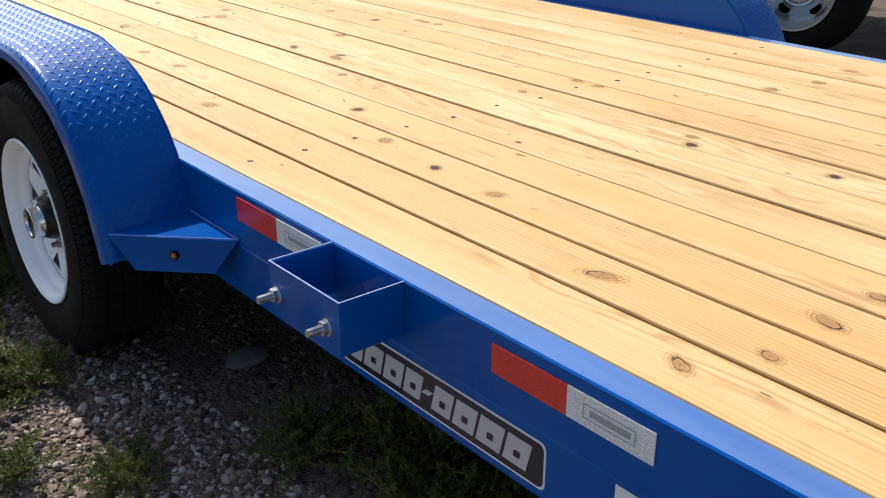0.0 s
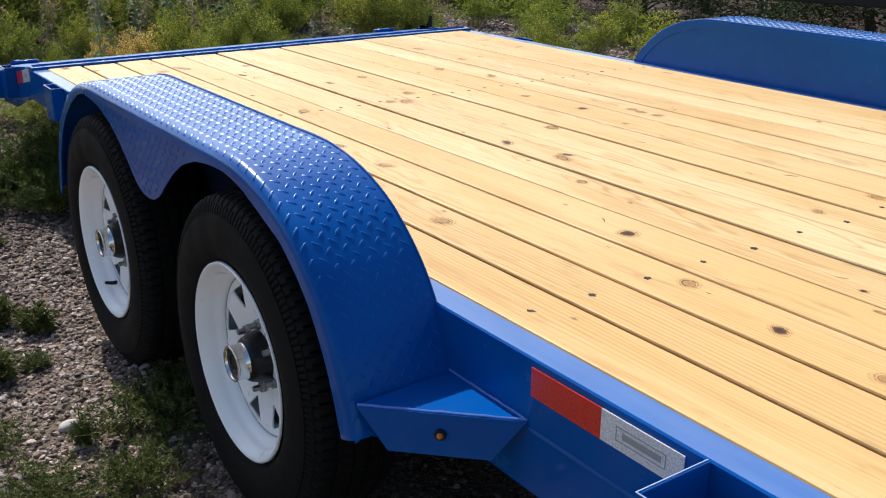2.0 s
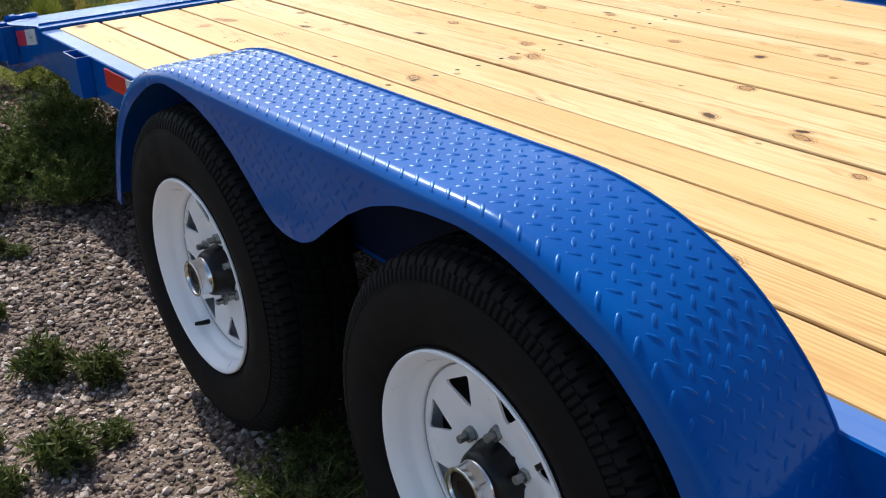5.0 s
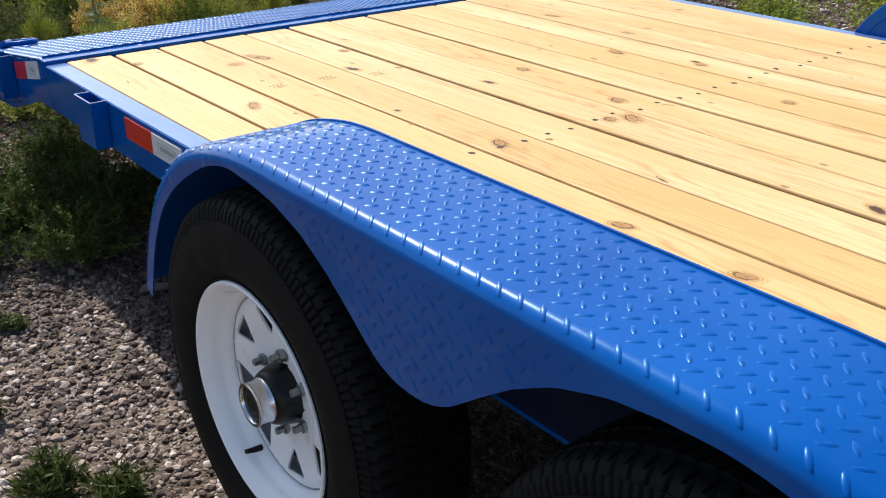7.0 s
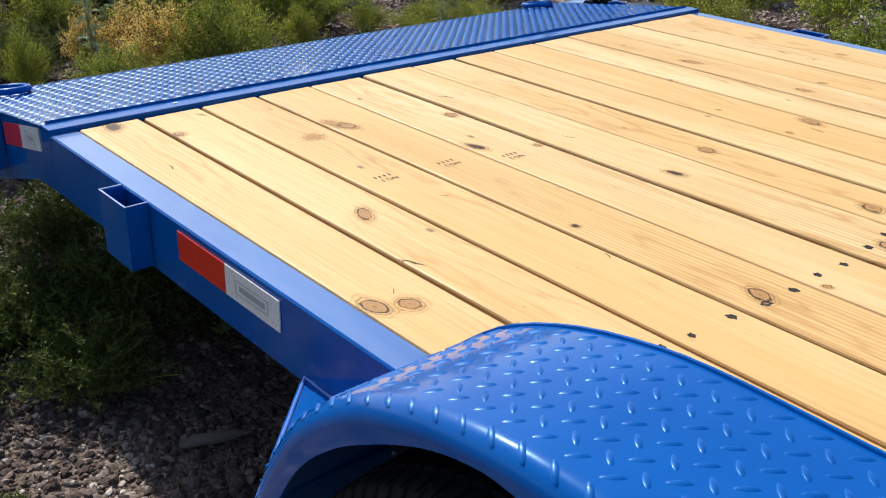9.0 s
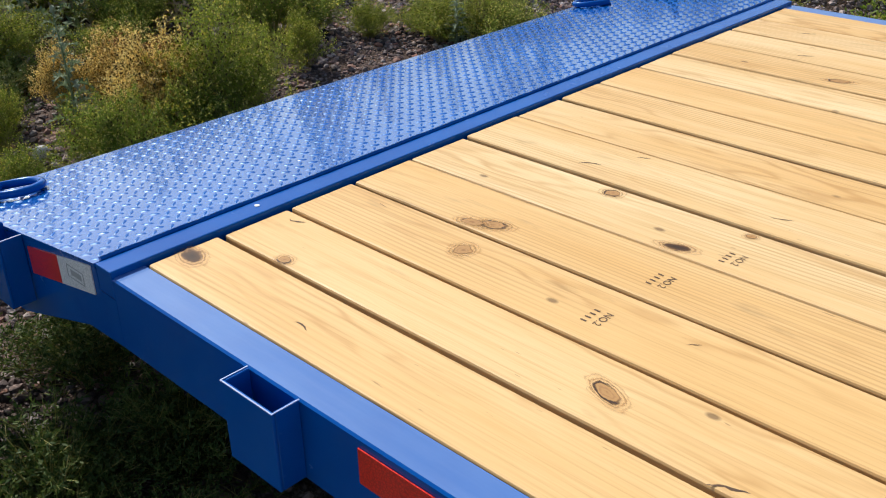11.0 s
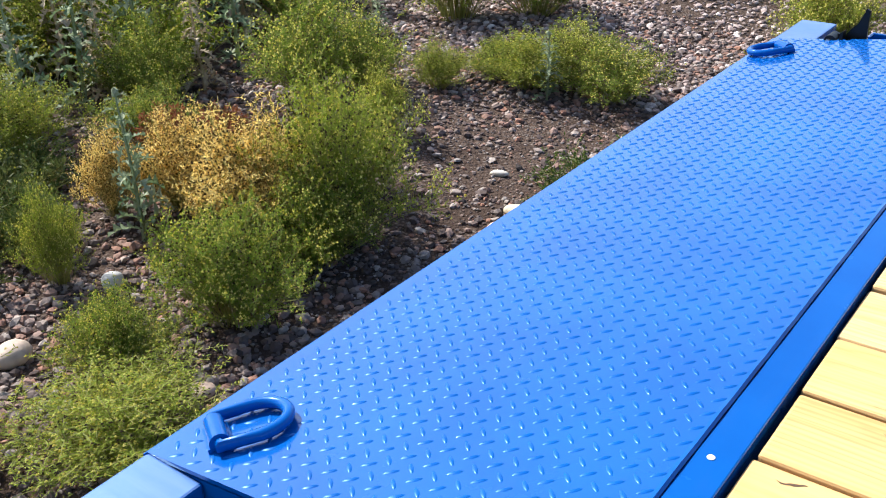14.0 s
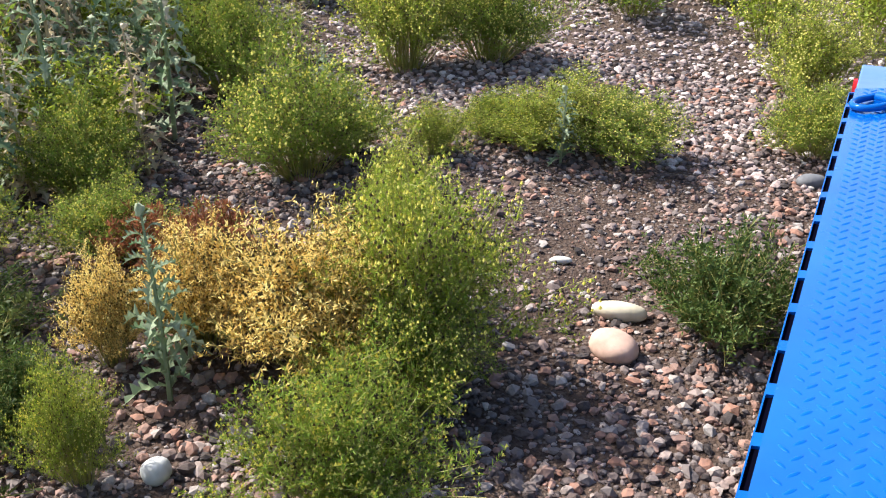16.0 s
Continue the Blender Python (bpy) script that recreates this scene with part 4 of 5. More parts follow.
def reflector(y0, y1, z0, z1, slope=0.0, far=False):
    """Red and white tape; y0 is the white end, nearer the drawbar."""
    def strip(a, b, name, m, parent):
        bm = bmesh.new()
        prism(bm, [(a, z0 + slope * (a - y0)), (b, z0 + slope * (b - y0)), (b, z1 + slope * (b - y0)), (a, z1 + slope * (a - y0))], -0.0026, -0.0006)
        return part(name, mirrored(bm) if far else bm, m, parent)
    mid = (y0 + y1) / 2
    tape = strip(y0, mid, "reflective_tape", TAPE_WHITE, trailer)
    tagged(tape, "red and white reflective tape strip")
    strip(mid, y1, "red_half", TAPE_RED, tape)
    # printed oval on the white half: outline and plain bar
    zc = (z0 + z1) / 2 + slope * (mid - y0) * 0.5
    gy0, gy1 = y0 + 0.030, mid - 0.030
    for a, b, c, d in ((gy0, gy1, zc + 0.010, zc + 0.0115), (gy0, gy1, zc - 0.0115, zc - 0.010), (gy0, gy0 + 0.0015, zc - 0.010, zc + 0.010), (gy1 - 0.0015, gy1, zc - 0.010, zc + 0.010), (gy0 + 0.008, gy1 - 0.012, zc - 0.005, zc + 0.005)):
        bm = new_box(-0.0032, -0.0027, a, b, c, d)
        part("print_bar", mirrored(bm) if far else bm, GREYINK, tape)


for far in (False, True):
    reflector(1.447, 1.752, 0.494, 0.543, 0, far)
    reflector(0.697, 0.997, 0.487, 0.535, 0, far)
    reflector(3.942, 4.248, 0.492, 0.543, 0, far)
    reflector(4.853, 5.080, 0.506, 0.557, -0.20, far)


def decal():
    def plate(y0, y1, z0, z1, r, x0, x1):
        out = []
        for cy, cz, a0 in ((y1 - r, z1 - r, 0), (y0 + r, z1 - r, 90), (y0 + r, z0 + r, 180), (y1 - r, z0 + r, 270)):
            for k in range(5):
                t = radians(a0 + 22.5 * k)
                out.append((cy + r * math.cos(t), cz + r * math.sin(t)))
        return prism(bmesh.new(), out, x0, x1)
    base = part("decal", plate(0.883, 1.395, 0.336, 0.417, 0.012, 0.0012, 0.0018), DECAL_WHITE, trailer, "dark blue and silver maker's decal")
    part("decal_field", plate(0.887, 1.391, 0.340, 0.413, 0.010, 0.0006, 0.0012), DECAL_BLACK, base)
    y = 1.378
    for k, w in enumerate((0.048, 0.05, 0.05, 0.044, 0.018, 0.046, 0.05, 0.054, 0.05)):
        z0, z1 = (0.352, 0.401) if k != 4 else (0.372, 0.382)
        s = 0.006
        bm = bmesh.new()
        prism(bm, [(y + s, z0), (y - w + s, z0), (y - w - s, z1), (y - s, z1)], 0.0000, 0.0006)
        blk = part("silver_block", bm, DECAL_SILVER, base)
        if k != 4:
            bm = bmesh.new()
            m = y - w / 2
            prism(bm, [(m + 0.008, z0 + 0.014), (m - 0.006, z0 + 0.014), (m - 0.008, z0 + 0.026), (m + 0.006, z0 + 0.026)], -0.0004, 0.0)
            part("dark_notch", bm, DECAL_BLACK, base)
        y -= w + 0.0065
    st = part("sticker", prism(bmesh.new(), [(0.58, 0.33), (0.755, 0.33), (0.755, 0.426), (0.58, 0.426)], 0.0004, 0.0014), DECAL_WHITE, trailer, "white sticker with dark print")
    part("print_bar", prism(bmesh.new(), [(0.60, 0.385), (0.738, 0.385), (0.728, 0.412), (0.61, 0.412)], -0.0002, 0.0004), DECAL_BLACK, st)


decal()


def d_ring(x, y, far):
    """Weld-on lashing ring lying on the ramp plate; its clip points to the tail."""
    base = RA + RD * ((y - RA.y) / RD.y) + RUP * 0.0075
    m = Matrix.Translation((x, base.y, base.z)) @ Matrix(((1, 0, 0), (0, RD.y, RUP.y), (0, RD.z, RUP.z))).to_4x4() @ pose(0, 0, 0, 0, 0, -32)
    bm = bmesh.new()
    pts = []
    for k in range(17):
        t = -math.pi / 2 + math.pi * k / 16
        pts.append((0.045 + 0.042 * math.cos(t), 0.038 * math.sin(t), 0.004))
    pts = [(-0.004, -0.036, 0.003)] + pts + [(-0.004, 0.036, 0.003)]
    tube(bm, pts, 0.0085, 10, closed=True)
    if far:
        m = m @ pose(0, 0, 0, 0, 0, 170)
    bmesh.ops.transform(bm, matrix=m, verts=bm.verts)
    ring = part("lashing_ring", bm, BLUE, trailer, "blue painted weld-on lashing ring", smooth=True)
    bm = bmesh.new()
    rr = lathe(bm, [(-0.027, 0.0135), (0.027, 0.0135)], 16, "y")
    bm.faces.new(rr[0])
    bm.faces.new(rr[1])
    bmesh.ops.translate(bm, verts=bm.verts, vec=(-0.004, 0, 0.002))
    box(bm, -0.020, 0.012, -0.027, 0.027, -0.013, -0.002)
    bmesh.ops.transform(bm, matrix=m, verts=bm.verts)
    part("weld_clip", bm, BLUE, ring, smooth=True)


d_ring(0.062, 5.352, False)
d_ring(1.985, 5.345, True)


def ramp_latch():
    """Black gusset with a pivot barrel and a bright bolt, beside a flat stand."""
    bm = bmesh.new()
    prism(bm, [(5.180, 0.478), (5.292, 0.478), (5.280, 0.506), (5.252, 0.520), (5.236, 0.514), (5.222, 0.535), (5.206, 0.552), (5.190, 0.592), (5.180, 0.588)], W + 0.020, W + 0.028)
    latch = part("latch_bracket", bm, BLACKPL, trailer, "black painted steel ramp latch bracket")
    bm = bmesh.new()
    cyl(bm, (0, 5.262, 0.504), 0.017, W - 0.012, W + 0.036, "x", 18)
    part("pivot_barrel", bm, BLACKPL, latch)
    bm = bmesh.new()
    cyl(bm, (0, 5.266, 0.503), 0.0085, W - 0.019, W - 0.0115, "x", 6)
    part("bolt", bm, ZINC, latch, "bright zinc bolt head")
    bm = bmesh.new()
    prism(bm, [(5.232, 0.478), (5.240, 0.478), (5.240, 0.528), (5.232, 0.535)], W - 0.010, W + 0.020)
    part("stiffener", bm, BLACKPL, latch)
    part("ramp_stand", new_box(W + 0.005, W + 0.11, 4.93, 5.10, 0.515, 0.532, bevel=0.003), BLACKPL, trailer, "black painted flat ramp stand")


ramp_latch()

# speck of bare metal on the header bar
bm = bmesh.new()
cyl(bm, (0.283, 4.818, 0), 0.0045, 0.5671, 0.5680, "z", 10)
part("paint_chip", bm, DECAL_WHITE, trailer)


# ---- screws, knots and grade marks in the planks ----
def screws():
    rng = random.Random(9)
    me = None
    for pl in PLANKS:
        for row in (0.27, 1.879, 3.506):
            for off in ((-0.036, 0.036) if row > 3 else (-0.012,)):
                if me is None:
                    bm = bmesh.new()
                    rr = lathe(bm, [(0.0003, 0.0072), (0.0006, 0.0056), (0.0002, 0.0030)], 16, "z")
                    bm.faces.new(rr[-1])
                    for q, vert in enumerate(rr[0]):
                        vert.co.x *= 1 + 0.45 * math.sin(q * 2.7) ** 3
                        vert.co.y *= 1 + 0.45 * math.sin(q * 1.9 + 1) ** 3
                    ob = part("screw", bm, SCREW, pl)
                    me = ob.data
                else:
                    ob = new("screw", me)
                    ob.parent = pl
                ob.location = (off + rng.uniform(-0.007, 0.007), row - FMID + rng.uniform(-0.011, 0.011), 0)
                ob.scale = (rng.uniform(0.75, 1.1), rng.uniform(0.8, 1.3), 1)
                ob.rotation_euler = (0, 0, rng.uniform(0, 6.28))


screws()

KNOTS = ((0.523, 2.080), (0.707, 2.42), (1.397, 2.905), (0.843, 2.630), (0.794, 2.823), (0.81, 2.61), (1.403, 2.95), (1.391, 3.673), (1.260, 3.312), (1.328, 3.916),
         (0.521, 3.517), (0.959, 3.583), (0.826, 3.485), (0.258, 2.366), (0.983, 1.401), (0.383, 1.600), (0.392, 3.060), (0.982, 3.94), (0.256, 4.092), (0.390, 2.810),
         (0.075, 3.824), (0.117, 4.760), (0.500, 4.487), (0.404, 4.464), (0.202, 4.645), (0.82, 3.895), (0.615, 4.231), (1.53, 4.06), (0.982, 1.04), (0.383, 0.70),
         (0.371, 1.402), (1.18, 1.937), (0.973, 1.952), (0.255, 1.019), (0.121, 0.76), (0.416, 1.820), (0.52, 0.695), (1.505, 1.537), (1.679, 1.498), (1.405, 2.84),
         (0.870, 3.46), (1.533, 4.389), (0.742, 4.419), (1.872, 1.514), (0.235, 0.698), (1.280, 3.05), (0.932, 1.363), (1.406, 3.700), (1.190, 1.858), (0.470, 4.52))


def knots():
    rng = random.Random(21)
    shapes = []
    for k in range(5):
        n = 20
        vs = [(0, 0, 0)]
        ph = rng.uniform(0, 6)
        for i in range(n):
            t = 2 * math.pi * i / n
            r = 1 + 0.16 * math.sin(2 * t + ph) + 0.10 * math.sin(5 * t + 2 * ph) + rng.uniform(-0.06, 0.06)
            vs.append((r * math.cos(t), r * math.sin(t), 0))
        me = bpy.data.meshes.new("knot")
        me.from_pydata(vs, [], [(0, i + 1, (i + 1) % n + 1) for i in range(n)])
        me.materials.append(KNOT)
        shapes.append(me)
    big = ((0.118, 3.80, 0.018), (1.05, 2.90, 0.020))
    places = list(KNOTS) + [b[:2] for b in big] + [(rng.uniform(0.08, 2.03), rng.uniform(-0.6, 4.7)) for _ in range(22)]
    for j, (x, y) in enumerate(places):
        i = min(BOARDS - 1, max(0, sum(x > v for v in SEAMS[1:])))
        pl = PLANKS[i]
        ob = new("knot", shapes[j % 5])
        ob.parent = pl
        s = rng.uniform(0.017, 0.029) if j < len(KNOTS) else (big[j - len(KNOTS)][2] * 1.7 if j < len(KNOTS) + len(big) else rng.uniform(0.007, 0.014))
        lx = min(0.064 - 0.6 * s, max(-0.064 + 0.6 * s, x - pl.location.x))
        ob.location = (lx, y - FMID, 0.0003 + 0.00012 * (j % 5))
        ob.scale = (s * rng.uniform(0.9, 1.2), s * rng.uniform(1.1, 2.2), 1)
        ob.rotation_euler = (0, 0, rng.uniform(-0.5, 0.5))


knots()


def cracks():
    """Short dark drying cracks and splinters along the grain."""
    rng = random.Random(41)
    shapes = []
    for k in range(4):
        n = 7
        up, dn = [], []
        for i in range(n + 1):
            u = i / n
            c = 0.10 * math.sin(3 * u + k) + rng.uniform(-0.04, 0.04)
            w = 0.045 * math.sin(math.pi * min(1, max(0.02, u))) * rng.uniform(0.5, 1.3) + 0.004
            up.append((c + w, u - 0.5, 0))
            dn.append((c - w, u - 0.5, 0))
        me = bpy.data.meshes.new("crack")
        me.from_pydata(up + dn, [], [(i, i + 1, n + 2 + i, n + 1 + i) for i in range(n)])
        me.materials.append(INK)
        shapes.append(me)
    places = [(0.125, 3.62, 0.075, 0.25)] + [(rng.uniform(0.07, 2.04), rng.uniform(-0.4, 4.75), rng.uniform(0.012, 0.045), rng.uniform(-0.7, 0.7)) for _ in range(64)]
    for j, (x, y, ln, turn) in enumerate(places):
        i = min(BOARDS - 1, max(0, sum(x > v for v in SEAMS[1:])))
        pl = PLANKS[i]
        ob = new("crack", shapes[j % 4])
        ob.parent = pl
        ob.location = (min(0.055, max(-0.055, x - pl.location.x)), y - FMID, 0.0005)
        ob.scale = (ln * rng.uniform(0.6, 1.3), ln, 1)
        ob.rotation_euler = (0, 0, turn)


cracks()


def text_mesh(body, size):
    cu = bpy.data.curves.new("text", "FONT")
    cu.body, cu.size, cu.align_x, cu.align_y = body, size, "CENTER", "CENTER"
    tmp = bpy.data.objects.new("text", cu)
    scene.collection.objects.link(tmp)
    dg = bpy.context.evaluated_depsgraph_get()
    me = bpy.data.meshes.new_from_object(tmp.evaluated_get(dg))
    bpy.data.objects.remove(tmp)
    return me


def stamps():
    me = text_mesh("NO.2", 0.016)
    me.materials.clear()
    me.materials.append(INK)
    for x, y in ((0.383, 4.190), (0.525, 4.182), (0.652, 4.140)):
        pl = PLANKS[sum(x > v for v in SEAMS[1:])]
        ob = new("grade_stamp", me)
        ob.parent = pl
        ob.location, ob.rotation_euler = (x - pl.location.x, y - FMID, 0.0005), (0, 0, math.pi)
        tagged(ob, "dark printed timber grade mark")
        for k in range(4):
            bm = new_box(-0.020 + 0.0105 * k, -0.017 + 0.0105 * k, 0.014, 0.023, 0.0003, 0.0006)
            b = part("print_bar", bm, INK, pl)
            b.location = (x - pl.location.x, y - FMID, 0)


stamps()


# ---- gravel ----

def pebbles(name, count, area, lo, hi, material, label, seed, dense=None):
    rng = np.random.RandomState(seed)
    bm = bmesh.new()
    bmesh.ops.create_icosphere(bm, subdivisions=1, radius=1)
    base = np.array([v.co[:] for v in bm.verts])
    tri = np.array([[v.index for v in f.verts] for f in bm.faces])
    bm.free()
    x0, x1, y0, y1 = area
    xs, ys, ks = [], [], 0
    while len(xs) < count and ks < count * 6:
        ks += 1
        x, y = rng.uniform(x0, x1), rng.uniform(y0, y1)
        if dense is None or rng.rand() < dense(x, y):
            xs.append(x)
            ys.append(y)
    n = len(xs)
    s = lo + (hi - lo) * rng.rand(n) ** 2.2
    v = base[None] * (1 + 0.55 * (rng.rand(n, len(base), 1) - 0.5)) * s[:, None, None]
    v *= np.stack([rng.uniform(0.8, 1.35, n), rng.uniform(0.7, 1.1, n), rng.uniform(0.45, 0.8, n)], 1)[:, None]
    a, b = rng.uniform(0, 6.28, n), rng.uniform(-0.5, 0.5, n)
    ca, sa, cb, sb = np.cos(a)[:, None], np.sin(a)[:, None], np.cos(b)[:, None], np.sin(b)[:, None]
    x, z = v[..., 0] * cb + v[..., 2] * sb, -v[..., 0] * sb + v[..., 2] * cb
    y = v[..., 1]
    gz = np.array([ground_z(p, q) for p, q in zip(xs, ys)])
    out = np.stack([x * ca - y * sa + np.array(xs)[:, None], x * sa + y * ca + np.array(ys)[:, None], z + (gz + 0.22 * s)[:, None]], -1)
    fs = (tri[None] + len(base) * np.arange(n)[:, None, None]).reshape(-1, 3)
    tagged(raw(name, out.reshape(-1, 3), fs.tolist(), material), label, "gravel", kind="stuff")


def bare(x, y):
    v = 0.5 + 0.9 * noise.noise((x * 1.3, y * 1.3, 3.1))
    v += 0.22
    # bare dark earth between the weeds and the ramp
    d = math.hypot((x - 1.42) / 0.34, (y - 6.0) / 0.34)
    v -= 0.6 * smooth01(1.3, 0.6, d)
    return min(1.0, max(0.10, v))


pebbles("river_gravel", 30000, (-0.3, 3.4, 5.15, 7.4), 0.0042, 0.0165, STONES, "rounded grey, pink and brown river gravel", 3, bare)
pebbles("fine_gravel", 9000, (0.1, 2.3, 5.25, 6.9), 0.0026, 0.0075, STONES, "fine dark grit and small gravel between weeds", 21)
pebbles("far_gravel", 11000, (2.35, 4.9, 4.9, 8.2), 0.006, 0.018, PALE_STONES, "pale river gravel strip between weeds", 4)
pebbles("gravel_chips", 17000, (-1.5, -0.02, 1.3, 5.3), 0.0035, 0.013, CHIPS, "small brown and grey crushed gravel chips", 5, bare)
# darkened chips stand in for the shade under the deck
pebbles("shaded_chips", 15000, (-0.55, 0.9, 0.4, 3.95), 0.003, 0.0115, SHADED_CHIPS, "small gravel chips beneath the deck, coloured dark for its shade", 16)
pebbles("fine_chips", 15000, (-1.15, -0.02, 1.2, 4.6), 0.0028, 0.0085, CHIPS, "fine brown crushed gravel beside the wheels", 17)
pebbles("rear_chips", 7000, (-0.42, 0.7, 3.9, 5.2), 0.004, 0.014, SHADED_CHIPS, "small gravel chips under the trailer, coloured dark for its shade", 6)


def stone(x, y, sx, sy, sz, color, label, turn=0, seed=0):
    bm = bmesh.new()
    bmesh.ops.create_icosphere(bm, subdivisions=3, radius=1)
    for v in bm.verts:
        d = 1 + 0.10 * noise.noise(v.co * 1.1 + Vector((seed * 3.1, 0, 0))) + 0.03 * noise.noise(v.co * 3.3)
        v.co = Vector((v.co.x * sx * d, v.co.y * sy * d, v.co.z * sz * d))
    m = mat("stone", color, 0.75, 0, 0.3)
    n = Nodes(m)
    v = n.coords()
    n.color(n.mix(n.ramp(n.noise(v, 30.0, 6), [(0.4, g3(0)), (0.7, g3(1))]), color, tuple(0.72 * c for c in color)))
    n.bump(n.noise(v, 120.0, 4), 0.25, 0.003)
    ob = part("stone", bm, m, smooth=True)
    ob.matrix_basis = pose(x, y, ground_z(x, y) + sz * 0.55, 0, 0, turn)
    tagged(ob, label, "stone", "loose stones")


stone(1.312, 5.772, 0.058, 0.045, 0.034, (0.55, 0.36, 0.28), "smooth pink rounded cobble on gravel", 60, 1)
stone(1.467, 5.802, 0.026, 0.062, 0.024, (0.62, 0.54, 0.40), "long cream-coloured cobble beside the pink one", 8, 2)
stone(0.560, 6.334, 0.026, 0.024, 0.024, (0.55, 0.54, 0.52), "white rough stone among weeds", 0, 3)
stone(0.260, 6.262, 0.045, 0.036, 0.026, (0.50, 0.40, 0.33), "buff rounded stone beside weeds", 20, 4)
stone(2.433, 5.496, 0.028, 0.045, 0.022, (0.16, 0.16, 0.17), "grey flat stone at the weeds' foot", 30, 5)
stone(0.198, 5.917, 0.03, 0.026, 0.02, (0.52, 0.38, 0.28), "small tan stone in weeds", 30, 6)
stone(0.426, 5.891, 0.026, 0.034, 0.018, (0.48, 0.36, 0.29), "small tan stone on gravel", 70, 7)
stone(1.630, 5.991, 0.012, 0.028, 0.010, (0.6, 0.56, 0.5), "thin pale pebble on bare dirt", 20, 8)
stone(-0.42, 2.98, 0.028, 0.022, 0.014, (0.46, 0.42, 0.39), "pale flat stone in gravel", 15, 9)
stone(0.14, 2.05, 0.06, 0.045, 0.02, (0.15, 0.14, 0.13), "dull flat stone in shade", 15, 10)


def driftwood():
    bm = bmesh.new()
    tube(bm, [(0.0, 0, 0), (0.03, 0.004, 0.006), (0.07, -0.003, 0.008), (0.11, 0.002, 0.005), (0.14, 0, 0.001)], [0.006, 0.013, 0.014, 0.012, 0.004], 9)
    for v in bm.verts:
        v.co.z *= 0.7
        v.co += Vector((0, 1, 1)) * 0.003 * noise.noise(v.co * 60)
    ob = part("stick", bm, DRIFT_GAP, smooth=True)
    ob.matrix_basis = pose(0.04, 4.425, ground_z(0.1, 4.4) + 0.012, 0, 0, -18)
    tagged(ob, "short weathered grey piece of wood on gravel", "stick")


driftwood()


# ---- weeds ----
def ribbon(vs, fs, pts, w0, w1, side):
    k = len(vs)
    n = len(pts)
    for i, p in enumerate(pts):
        w = w0 + (w1 - w0) * i / (n - 1)
        vs.append(p - side * w)
        vs.append(p + side * w)
    for i in range(n - 1):
        fs.append((k + 2 * i, k + 2 * i + 1, k + 2 * i + 3, k + 2 * i + 2))


def unit(rng):
    v = rng.normal(size=3)
    return v / np.linalg.norm(v)


